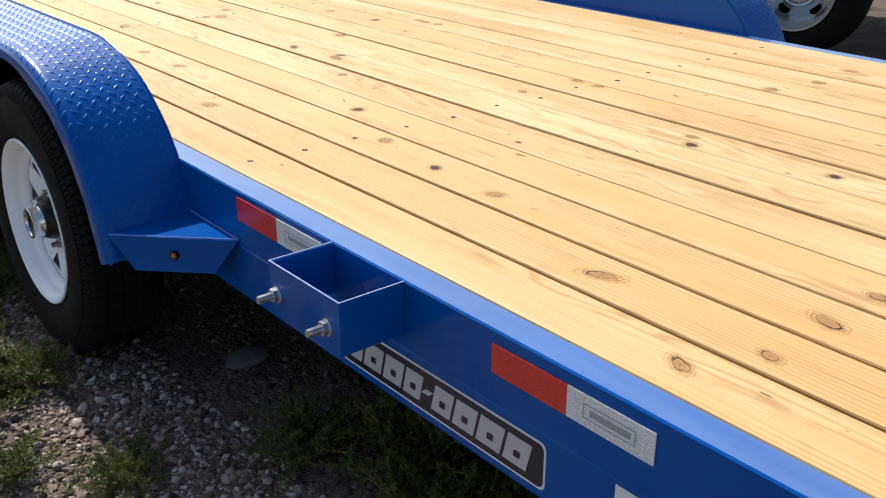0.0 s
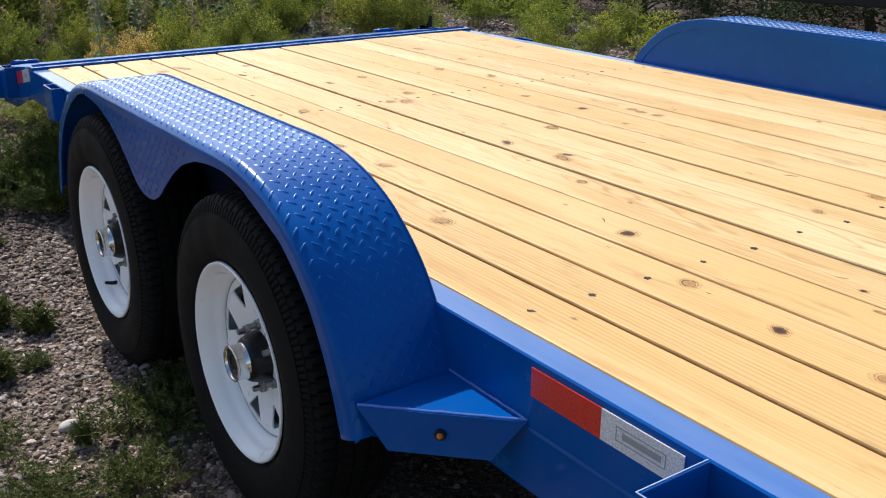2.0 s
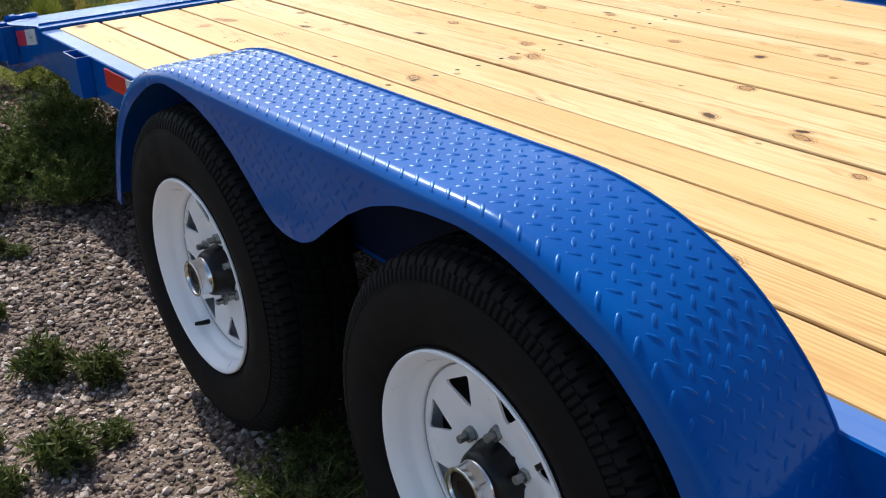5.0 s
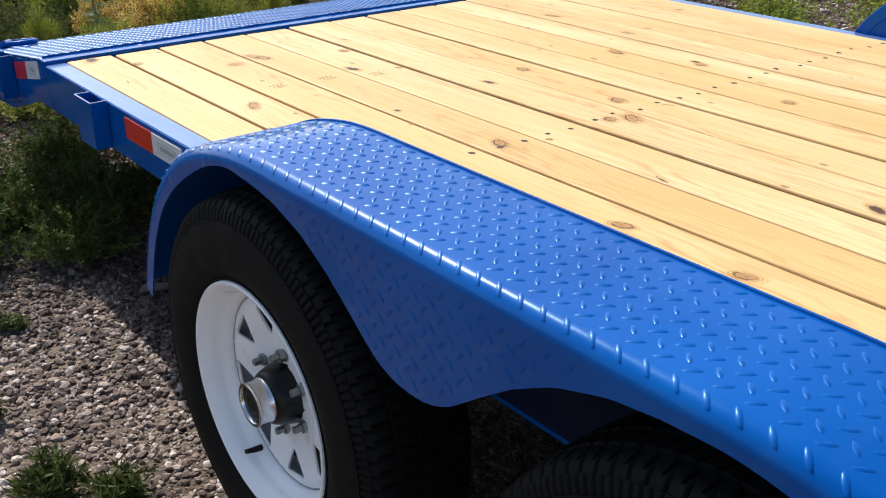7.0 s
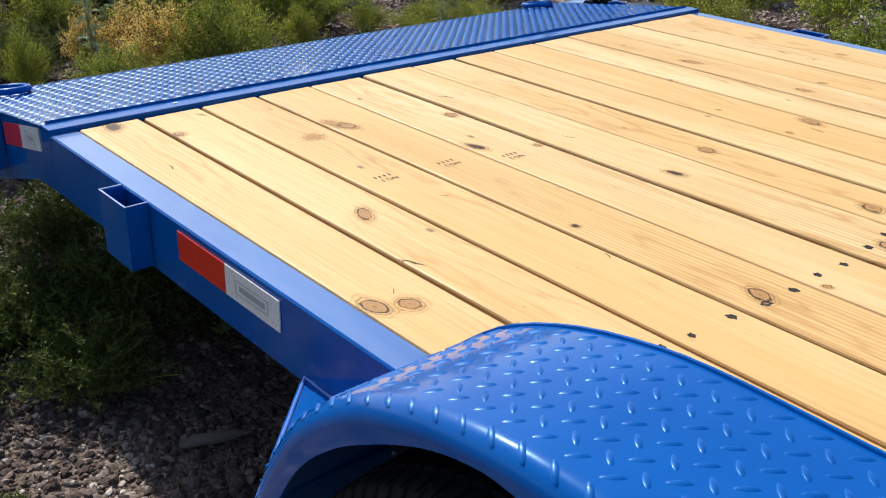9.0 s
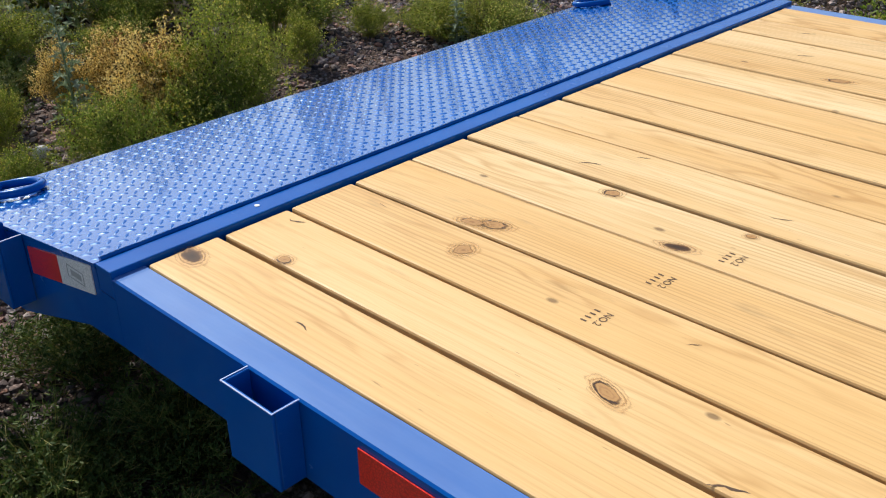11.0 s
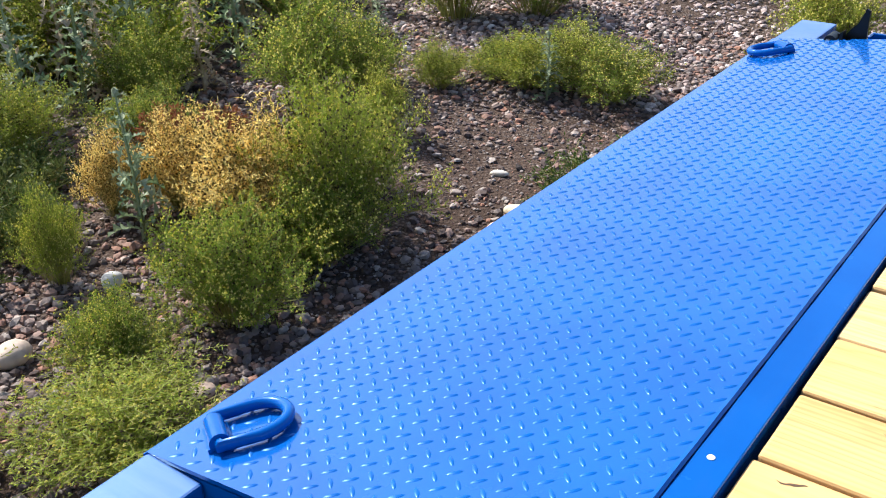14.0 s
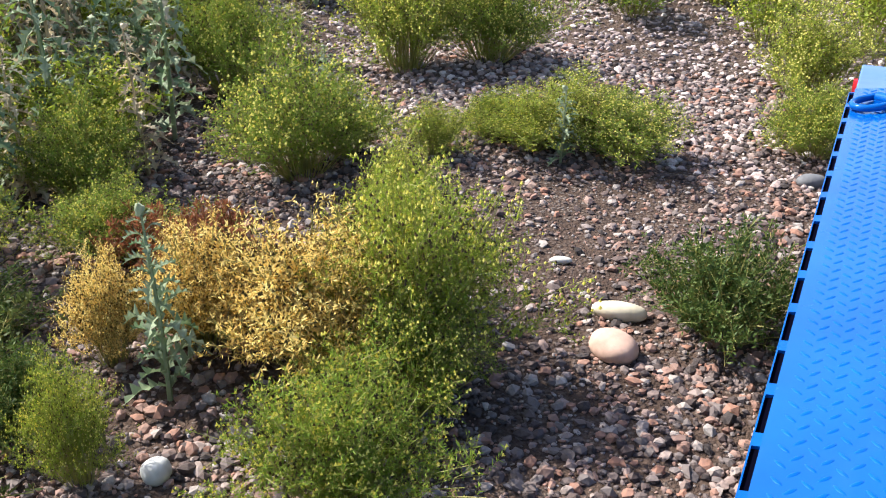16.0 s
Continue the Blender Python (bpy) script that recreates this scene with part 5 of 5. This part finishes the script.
def weed(name, label, seed, r, h, stems, twigs, leaf_m, head_m, head_r=0.0046, heads=True, leaf_len=0.020, per=7, wide=0.0026):
    """A bushy weed: arching stems, fine twigs with narrow leaves, a small round head at each tip."""
    rng = np.random.RandomState(seed)
    sv, sf, lv, lf, hv, hf = [], [], [], [], [], []
    octa = [(0.9, 0.5, -0.5), (-0.9, 0.5, -0.5), (0, -1, -0.4), (0, 0, 1)]
    octf = [(0, 1, 3), (1, 2, 3), (2, 0, 3), (0, 2, 1)]
    for _ in range(stems):
        az = rng.uniform(0, 2 * np.pi)
        q = np.sqrt(rng.uniform(0, 1))
        out = np.array([np.cos(az), np.sin(az), 0])
        base = out * r * 0.22 * q + np.array([0, 0, -0.01])
        lump = 1 + (0.20 * np.sin(3 * az + seed) + 0.14 * np.sin(7 * az + 2.3 * seed)) * q
        tip = out * r * q * lump * rng.uniform(0.72, 1.16) + np.array([0, 0, h * (1 - 0.55 * q ** 2.4) * rng.uniform(0.55, 1.18)])
        bend = base * 0.4 + tip * 0.6 + np.array([0, 0, 0.10 * h]) - out * r * 0.10
        ts = np.linspace(0, 1, 4)[:, None]
        path = (1 - ts) ** 2 * base + 2 * ts * (1 - ts) * bend + ts ** 2 * tip
        side = np.cross(path[-1] - path[0], unit(rng))
        side /= np.linalg.norm(side) + 1e-9
        ribbon(sv, sf, list(path), 0.0016, 0.0007, side)
        for k in range(twigs):
            t = rng.uniform(0.30, 1.0)
            p = (1 - t) ** 2 * base + 2 * t * (1 - t) * bend + t ** 2 * tip
            d = unit(rng) * 0.8 + out * 0.2 + np.array([0, 0, 0.75])
            d /= np.linalg.norm(d)
            ln = rng.uniform(0.10, 0.24) * h
            e = p + d * ln
            sd = np.cross(d, unit(rng))
            sd /= np.linalg.norm(sd) + 1e-9
            ribbon(sv, sf, [p, e], 0.0007, 0.0005, sd)
            for j in range(per):
                c = p + d * ln * rng.uniform(0, 1)
                ld = unit(rng) + d * 0.7
                ld /= np.linalg.norm(ld)
                w = np.cross(ld, unit(rng))
                w /= np.linalg.norm(w) + 1e-9
                L = leaf_len * rng.uniform(0.5, 1.15)
                i = len(lv)
                lv.extend([c - w * 0.0014, c + ld * L * 0.5 + w * wide, c + ld * L, c + ld * L * 0.5 - w * wide])
                lf.append((i, i + 1, i + 2, i + 3))
            if heads and t > 0.5:
                for c in (e, p + d * ln * 0.75 + unit(rng) * 0.012):
                    i = len(hv)
                    rr = head_r * rng.uniform(0.7, 1.2)
                    hv.extend([c + rr * np.array(o) for o in octa])
                    hf.extend([tuple(i + a for a in f) for f in octf])
    top = thing(name, label, "weed", "weeds behind the trailer")
    tagged(raw("stem", sv, sf, STEMS, top), kind="stuff")
    tagged(raw("foliage", lv, lf, leaf_m, top), kind="stuff")
    if heads:
        # about a third of the heads have gone brown
        cut = 4 * int(len(hv) // 4 * 0.68)
        tagged(raw("seed_head", hv[:cut], [f for f in hf if f[0] < cut], head_m, top), kind="stuff")
        tagged(raw("brown_seed_head", hv[cut:], [tuple(a - cut for a in f) for f in hf if f[0] >= cut], HEADSD, top), kind="stuff")
    return top


def put(proto, x, y, s, sz, turn, first=False, dz=0.0):
    m = pose(x, y, ground_z(x, y) + dz, 0, 0, turn) @ Matrix.Diagonal((s, s, sz, 1))
    if first:
        proto.matrix_basis = m
        return proto
    keep = proto.scale.copy()
    proto.scale = (1, 1, 1)
    c = copy_thing(proto, m)
    proto.scale = keep
    return c


g1 = weed("bushy_weed", "rounded green bushy weed with tiny yellow heads", 1, 0.24, 0.30, 190, 9, GREEN, HEADS, 0.0039, True, 0.015, 13, 0.0012)
g2 = weed("bushy_weed", "broad yellow-green bushy weed with yellow seed heads", 2, 0.24, 0.36, 170, 9, YGREEN, HEADS, 0.0039, True, 0.015, 13, 0.0012)
g3_ = weed("bushy_weed", "upright green weed with fine feathery stems", 3, 0.24, 0.34, 170, 9, GREEN, HEADS, 0.0039, True, 0.018, 13, 0.0011)
gold = weed("bushy_weed", "golden dried bushy weed with brown seed heads", 4, 0.19, 0.30, 190, 9, GOLD, HEADSB, 0.0040, True, 0.015, 11, 0.0016)
rust = weed("bushy_weed", "low rusty red dried weed", 5, 0.16, 0.12, 90, 8, RUST, HEADSB, heads=False)
tuft = weed("grass_tuft", "small green grassy tuft in gravel", 6, 0.06, 0.07, 36, 4, DULLGREEN, HEADS, heads=False, leaf_len=0.028)
mat_weed = weed("low_weed", "low dense green ground weed", 7, 0.20, 0.11, 110, 6, DULLGREEN, HEADS, heads=False, leaf_len=0.016)

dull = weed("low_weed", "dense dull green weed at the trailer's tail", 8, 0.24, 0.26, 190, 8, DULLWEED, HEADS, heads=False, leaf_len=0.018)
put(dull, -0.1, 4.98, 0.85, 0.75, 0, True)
far1 = weed("bushy_weed", "green bushy weed in the weeds behind", 11, 0.24, 0.32, 80, 5, GREEN, HEADS, 0.005, True, 0.032, 4, 0.0045)
far2 = weed("bushy_weed", "yellow-green tall weed in the weeds behind", 12, 0.22, 0.36, 80, 5, YGREEN, HEADS, 0.005, True, 0.032, 4, 0.0045)
put(far1, 4.032, 6.438, 1.2, 0.9, 0, True)
put(far2, 4.159, 5.429, 1.1, 1.0, 77, True)
put(g1, 0.655, 6.035, 0.80, 0.86, 10, True)
put(g2, 1.078, 6.096, 0.98, 1.12, 40, True)
put(g3_, 1.761, 6.797, 1.05, 1.02, 80, True)
put(gold, 0.955, 6.265, 1.05, 1.02, 0, True)
put(rust, 1.130, 6.643, 1.0, 1.0, 0, True)
put(tuft, -0.34, 3.62, 1.0, 1.1, 0, True)
put(mat_weed, -0.24, 2.86, 1.0, 0.8, 0, True)

for proto, x, y, s, sz, t in (
        (g2, 2.258, 6.302, 0.80, 0.50, 120), (g1, 2.369, 6.031, 0.85, 0.62, 200), (g2, 2.052, 6.520, 0.5, 0.42, 10), (dull, 1.490, 5.578, 0.85, 0.85, 75),
        (g2, 2.80, 6.99, 1.15, 1.2, 200), (g1, 3.02, 6.74, 1.15, 1.15, 20), (g2, 3.256, 5.593, 1.0, 0.95, 300), (g1, 2.697, 5.521, 0.8, 0.68, 130),
        (g2, 0.489, 6.428, 0.36, 0.62, 33), (g2, 0.236, 5.88, 1.05, 0.42, 160), (g1, 0.380, 6.082, 0.55, 0.55, 60), (g2, 1.621, 6.410, 0.42, 0.55, 60),
        (gold, 0.79, 6.62, 0.48, 0.75, 90), (dull, 0.55, 6.62, 0.55, 0.6, 10), (dull, 0.74, 6.95, 0.7, 0.5, 80), (rust, 1.13, 6.80, 0.8, 1.1, 50), (rust, 1.24, 6.72, 0.7, 1.0, 150), (g1, 1.166, 6.948, 0.75, 0.55, 40), (g3_, 1.392, 7.245, 0.8, 0.8, 40), (g2, 0.823, 7.133, 0.9, 0.8, 0),
        (mat_weed, 0.534, 6.824, 1.3, 1.5, 0), (mat_weed, 0.326, 6.617, 1.0, 1.2, 99), (g3_, 2.319, 7.415, 1.1, 1.2, 10), (g2, 1.358, 7.851, 1.2, 1.1, 10),
        (g1, 2.30, 6.42, 0.6, 0.42, 250), (g2, 2.43, 6.20, 0.7, 0.55, 310), (g3_, 1.93, 6.76, 0.6, 0.6, 250), (g2, 1.29, 6.28, 0.6, 0.7, 100), (gold, 0.92, 6.50, 0.8, 0.8, 200), (g1, 0.93, 6.06, 0.7, 0.75, 200),
        (far1, 4.337, 7.050, 1.2, 1.0, 60), (far2, 4.567, 6.145, 1.2, 0.9, 130), (far1, 4.639, 7.764, 1.4, 1.2, 190), (far1, 3.683, 7.948, 1.3, 1.2, 25), (far1, 4.30, 6.70, 1.1, 0.9, 25), (far1, 4.05, 7.35, 1.1, 0.9, 95),
        (far1, 3.3, 4.6, 1.1, 1.0, 14), (far1, 3.6, 4.1, 1.2, 1.0, 45), (far2, 3.2, 3.9, 1.0, 0.9, 180), (far1, 4.4, 4.7, 1.3, 1.1, 77), (far1, 3.75, 5.0, 1.1, 0.9, 7), (far2, 4.0, 5.85, 1.0, 0.9, 50), (far2, 3.95, 2.90, 0.45, 0.38, 20), (far1, 4.05, 2.62, 0.5, 0.36, 120),
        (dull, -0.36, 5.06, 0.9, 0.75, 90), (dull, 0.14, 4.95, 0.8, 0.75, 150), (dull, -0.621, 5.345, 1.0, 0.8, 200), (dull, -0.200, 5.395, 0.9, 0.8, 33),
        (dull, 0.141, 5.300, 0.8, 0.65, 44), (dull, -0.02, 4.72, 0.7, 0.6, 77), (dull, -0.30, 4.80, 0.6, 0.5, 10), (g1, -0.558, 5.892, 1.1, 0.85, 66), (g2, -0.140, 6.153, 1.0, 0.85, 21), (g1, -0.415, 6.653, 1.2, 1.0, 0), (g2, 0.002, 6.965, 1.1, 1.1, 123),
        (g1, 0.365, 7.276, 1.2, 1.1, 10), (g1, -0.929, 5.935, 1.2, 0.9, 15), (g2, -0.844, 6.948, 1.3, 1.2, 55),
        (mat_weed, 0.36, 4.8, 1.2, 1.2, 10), (mat_weed, 0.2, 1.42, 1.0, 1.3, 30), (mat_weed, 0.1, 1.22, 0.9, 1.1, 70), (mat_weed, 0.3, 1.1, 1.0, 1.2, 140), (mat_weed, 0.05, 1.62, 0.8, 0.9, 190),
        (mat_weed, -0.36, 2.62, 0.7, 0.7, 30), (mat_weed, -0.48, 2.25, 0.8, 0.6, 130), (mat_weed, -0.62, 2.95, 0.6, 0.5, 10), (mat_weed, -0.30, 2.30, 0.8, 0.7, 100), (tuft, -0.52, 3.35, 1.2, 1.2, 10), (tuft, -0.44, 3.72, 1.2, 1.3, 50), (mat_weed, -0.55, 2.66, 0.8, 0.6, 60), (mat_weed, -0.12, 3.02, 0.6, 0.6, 20), (mat_weed, -0.3, 1.75, 0.6, 0.6, 20), (mat_weed, -0.5, 1.95, 0.7, 0.6, 200)):
    put(proto, x, y, s, sz, t)
rngt = random.Random(77)
for _ in range(26):
    put(tuft, rngt.uniform(-0.95, -0.28), rngt.uniform(2.0, 4.7), rngt.uniform(0.35, 0.9), rngt.uniform(0.4, 1.0), rngt.uniform(0, 360))


# ---- thistles ----
def thistle(name, label, seed, h, material, droop):
    rng = random.Random(seed)
    top = thing(name, label, "thistle", "thistles behind the trailer")
    bm = bmesh.new()
    pts = [(0.012 * math.sin(3 * t + seed), 0.012 * math.cos(2 * t + seed), h * t - 0.01 * (t == 0)) for t in [k / 8 for k in range(9)]]
    tube(bm, pts, [0.009 * (1 - 0.65 * k / 8) for k in range(9)], 7)
    part("stem", bm, material, top, smooth=True)
    vs, fs = [], []
    count = int(30 + 26 * h)
    for k in range(count):
        t = 0.05 + 0.94 * k / (count - 1)
        az = k * 2.4 + rng.uniform(-0.4, 0.4)
        L = (0.088 * (1 - t) + 0.045) * rng.uniform(0.7, 1.25)
        o = Vector((math.cos(az), math.sin(az), 0))
        s = Vector((-o.y, o.x, 0))
        rise = rng.uniform(0.5, 1.1) - droop
        sag = rng.uniform(0.5, 1.0) + 1.3 * droop
        curl = rng.uniform(-0.5, 0.5)
        base = Vector((0.012 * math.sin(3 * t + seed), 0.012 * math.cos(2 * t + seed), h * t))
        n = 11
        prev = None
        for i in range(n + 1):
            u = i / n
            c = base + o * L * (u - 0.25 * droop * u * u) + s * L * curl * u * u * 0.5 + Vector((0, 0, L * (rise * u - sag * u * u)))
            w = L * 0.13 * math.sin(math.pi * min(1, u * 0.90 + 0.10)) * (1.7 if i % 2 else 0.40)
            lift = Vector((0, 0, (0.5 + rng.uniform(-0.5, 0.7)) * w))
            row = (len(vs), len(vs) + 1, len(vs) + 2)
            vs.extend([c - s * w + lift + o * 0.008 * (i % 2), c, c + s * w + lift + o * 0.008 * (i % 2)])
            if prev:
                fs.append((prev[0], prev[1], row[1], row[0]))
                fs.append((prev[1], prev[2], row[2], row[1]))
            prev = row
    raw("foliage", vs, fs, material, top)
    bm = bmesh.new()
    bmesh.ops.create_icosphere(bm, subdivisions=2, radius=0.013)
    for v in bm.verts:
        if v.index % 3 == 0:
            v.co *= 1.45
        v.co += Vector((0, 0, h + 0.008))
    part("bud", bm, material, top)
    return top


th1 = thistle("thistle", "grey-green spiny thistle plant", 1, 0.42, THISTLE, 0.0)
th2 = thistle("thistle", "tall silvery thistle with drooping leaves", 2, 0.75, THISTLE, 0.12)
th3 = thistle("thistle", "dried straw-coloured thistle stalk", 3, 0.70, STRAW, 0.25)
put(th1, 0.732, 6.443, 0.62, 0.90, 0, True)
put(th2, 1.525, 7.450, 1.0, 1.0, 0, True)
put(th3, 1.362, 7.649, 1.0, 1.0, 0, True)
for proto, x, y, s, sz, t in ((th2, 1.846, 7.305, 0.9, 0.9, 60), (th2, 1.241, 7.374, 0.9, 0.8, 120), (th3, 1.661, 7.554, 0.9, 0.9, 200), (th2, 2.156, 7.614, 1.1, 1.1, 10), (th3, 1.067, 7.593, 1.1, 1.1, 10), (th2, 1.091, 7.998, 1.2, 1.2, 99),
                              (th3, 2.74, 7.42, 0.7, 0.6, 77), (th1, 2.197, 6.179, 0.5, 0.55, 10), (th2, 1.672, 8.009, 1.1, 1.2, 150), (th3, 1.987, 8.117, 1.1, 1.2, 150), (th1, 0.999, 7.339, 1.0, 1.0, 20), (th1, 2.431, 7.114, 0.5, 0.4, 20), (th3, 1.583, 7.198, 0.7, 0.6, 20)):
    put(proto, x, y, s, sz, t)
rngs = random.Random(31)
for k in range(22):
    u, v = rngs.random(), rngs.random()
    x, y = 1.30 + 0.80 * u + 0.25 * v, 7.28 + 0.10 * u + 0.85 * v
    put(rngs.choice((th2, th3, th3, th3, far2, th1)), x, y, rngs.uniform(0.75, 1.1), rngs.uniform(0.6, 1.0), rngs.uniform(0, 360))
for k in range(150):
    x, y = rngs.uniform(-3.0, 2.3), 7.75 + 1.5 * rngs.random()
    s = rngs.uniform(0.75, 1.1)
    put(rngs.choice((th2, th2, th3, th3, th1, th3)), x, y, s, s * rngs.uniform(0.8, 1.15), rngs.uniform(0, 360))
rngb = random.Random(5)
for k in range(210):
    x, y = rngb.uniform(-4.0, 5.5), 7.9 + 4.5 * rngb.random() ** 1.6
    proto = rngb.choice((th2, th3, th3, far2, far1, far1, far2, th2))
    s = rngb.uniform(1.0, 1.5)
    put(proto, x, y, s, s * rngb.uniform(0.8, 1.2), rngb.uniform(0, 360))


# ---- shrubs and trees behind ----
def tree(name, label, seed, h, r, leaves, material, low=0.15):
    rng = np.random.RandomState(seed)
    top = thing(name, label, "tree", "dark shrubs and trees beyond the gravel")
    bm = bmesh.new()
    tube(bm, [(0, 0, -0.05), (0.05, 0.02, h * 0.25), (0.0, 0.06, h * 0.55)], [0.09 * h / 3, 0.07 * h / 3, 0.03 * h / 3], 9)
    for k in range(9):
        a = k * 2.4
        z = h * (0.12 + 0.04 * k)
        tube(bm, [(0, 0, z), (0.4 * r * math.cos(a), 0.4 * r * math.sin(a), z + 0.12 * h), (0.8 * r * math.cos(a), 0.8 * r * math.sin(a), z + 0.3 * h)], [0.03 * h / 3, 0.02 * h / 3, 0.008 * h / 3], 6)
    part("trunk", bm, BARK, top)
    clumps = []
    for _ in range(70):
        d = unit(rng)
        q = rng.uniform(0.35, 1.0) ** 0.5
        clumps.append((np.array([d[0] * r * q, d[1] * r * q, h * (low + (1 - low) * (0.5 + 0.5 * d[2] * q))]), rng.uniform(0.12, 0.26) * r))
    vs, fs = [], []
    for _ in range(leaves):
        c, cr = clumps[rng.randint(len(clumps))]
        p = c + unit(rng) * cr * rng.uniform(0.3, 1.0)
        a, b = unit(rng), unit(rng)
        L = rng.uniform(0.02, 0.045) * (1 + h / 6)
        i = len(vs)
        vs.extend([p, p + a * L * 0.5 + b * L * 0.22, p + a * L, p + a * L * 0.5 - b * L * 0.22])
        fs.append((i, i + 1, i + 2, i + 3))
    raw("crown", vs, fs, material, top)
    return top


t1 = tree("tree", "slender dark green shrubby tree beyond the gravel", 1, 3.2, 1.5, 16000, DARKLEAF, 0.0)
t2 = tree("tree", "dark green leafy bushy shrub", 2, 1.6, 1.0, 11000, DARKLEAF, 0.0)
put(t1, 7.9, 11.1, 0.30, 0.86, 0, True)
put(t2, 5.4, 8.2, 0.9, 0.55, 0, True)
for proto, x, y, s, sz, t in ((t1, 6.1, 12.6, 0.20, 0.80, 50), (t1, 9.4, 9.6, 0.22, 0.60, 100), (t1, 5.2, 13.8, 0.25, 0.55, 10), (t1, 11.0, 2.6, 1.1, 0.40, 220), (t1, 4.4, 13.8, 0.9, 0.35, 20), (t1, 10.5, 5.2, 1.0, 0.36, 20), (t1, 1.8, 14.8, 1.0, 0.40, 70),
                              (t2, 5.3, 6.7, 0.8, 0.5, 10), (t2, 5.6, 5.7, 0.8, 0.5, 80), (t2, 5.0, 7.5, 0.75, 0.5, 120), (t2, 5.9, 4.8, 0.8, 0.5, 200), (t2, 6.3, 6.9, 1.1, 0.55, 10), (t2, 6.9, 5.6, 1.1, 0.55, 80), (t2, 4.2, 8.9, 0.9, 0.55, 240), (t2, 7.4, 4.2, 1.0, 0.55, 170), (t2, 4.6, 10.0, 1.0, 0.55, 33), (t2, 8.0, 2.6, 1.1, 0.55, 99),
                              (t2, 7.2, 9.2, 1.2, 0.5, 12), (t2, 8.8, 7.4, 1.3, 0.5, 70), (t2, 6.4, 11.4, 1.2, 0.5, 160), (t2, 8.4, 12.2, 1.4, 0.5, 240), (t2, 9.6, 3.8, 1.2, 0.55, 300), (t1, -1.5, 15.5, 1.1, 0.45, 10), (t1, -5.0, 15.5, 1.2, 0.5, 90), (t1, -8, 13, 1.2, 0.5, 70)):
    put(proto, x, y, s, sz, t)


# ---- second trailer's wheel, beyond the deck ----
def parked_trailer():
    top = thing("parked_trailer", "another dark trailer with a silver wheel, on gravel beyond the deck", "trailer")
    wh = new("wheel")
    wh.parent = top
    bm = bmesh.new()
    prof = [(0.07, 0.178), (0.090, 0.20), (0.097, 0.235), (0.090, 0.28), (0.075, 0.300), (0.04, 0.306)]
    lathe(bm, [(-a, r) for a, r in prof] + [(a, r) for a, r in reversed(prof)], 64, "x")
    part("tyre", bm, RUBBER, wh, smooth=True)
    bm = bmesh.new()
    lathe(bm, [(-0.078, 0.182), (-0.084, 0.1875), (-0.090, 0.186), (-0.091, 0.181), (-0.084, 0.176), (-0.070, 0.172), (-0.052, 0.170), (-0.046, 0.166), (-0.038, 0.160), (-0.005, 0.156), (0.010, 0.150), (0.016, 0.140), (0.010, 0.118), (-0.004, 0.096), (-0.016, 0.088), (-0.024, 0.086), (-0.028, 0.082), (-0.026, 0.076), (-0.018, 0.074), (-0.012, 0.070), (-0.012, 0.046)], 72, "x")
    rim = part("rim", bm, DULL_ALLOY, wh, "dull silver deep-dished wheel", smooth=True)
    # filled black ovals stand in for the dark of the vent openings
    for k in range(5):
        t = radians(-58 + 72 * k)
        bm = bmesh.new()
        ring = [(0.030 * math.cos(a) * 0.62, 0.030 * math.sin(a)) for a in np.linspace(0, 2 * math.pi, 19)[:-1]]
        outer = [bm.verts.new((0.0015 - 0.30 * u, 0.121 + u, w)) for u, w in ring]
        inner = [bm.verts.new((0.022 - 0.30 * u, 0.121 + 0.8 * u, 0.8 * w)) for u, w in ring]
        for q in range(18):
            bm.faces.new((outer[q], outer[(q + 1) % 18], inner[(q + 1) % 18], inner[q]))
        bm.faces.new(outer)
        bmesh.ops.transform(bm, matrix=Matrix.Rotation(t, 4, "X"), verts=bm.verts)
        part("vent_shade", bm, HOLLOW_SHADE, rim, "black oval standing in for a shaded opening in the wheel")
    for k in range(8):
        t = radians(45 * k + 10)
        bm = bmesh.new()
        cyl(bm, (0, 0.058 * math.cos(t), 0.058 * math.sin(t)), 0.0085, -0.030, -0.010, "x", 6)
        part("wheel_nut", bm, DULL_ALLOY, rim)
    bm = bmesh.new()
    r = lathe(bm, [(-0.010, 0.047), (-0.030, 0.044), (-0.036, 0.036), (-0.038, 0.0)], 28, "x")
    part("hub", bm, BLACKPL, wh, "black hub centre", smooth=True)
    part("frame_beam", new_box(0.16, 0.28, -2.2, 1.6, 0.22, 0.36, bevel=0.01), DARK, top)
    part("deck", new_box(0.10, 1.9, -2.2, 1.6, 0.37, 0.43, bevel=0.006), DARK, top)
    wh.scale = (1.25, 1.25, 1.25)
    top.matrix_basis = pose(4.30, 3.16, 0.386, 0, 0, 12)


parked_trailer()
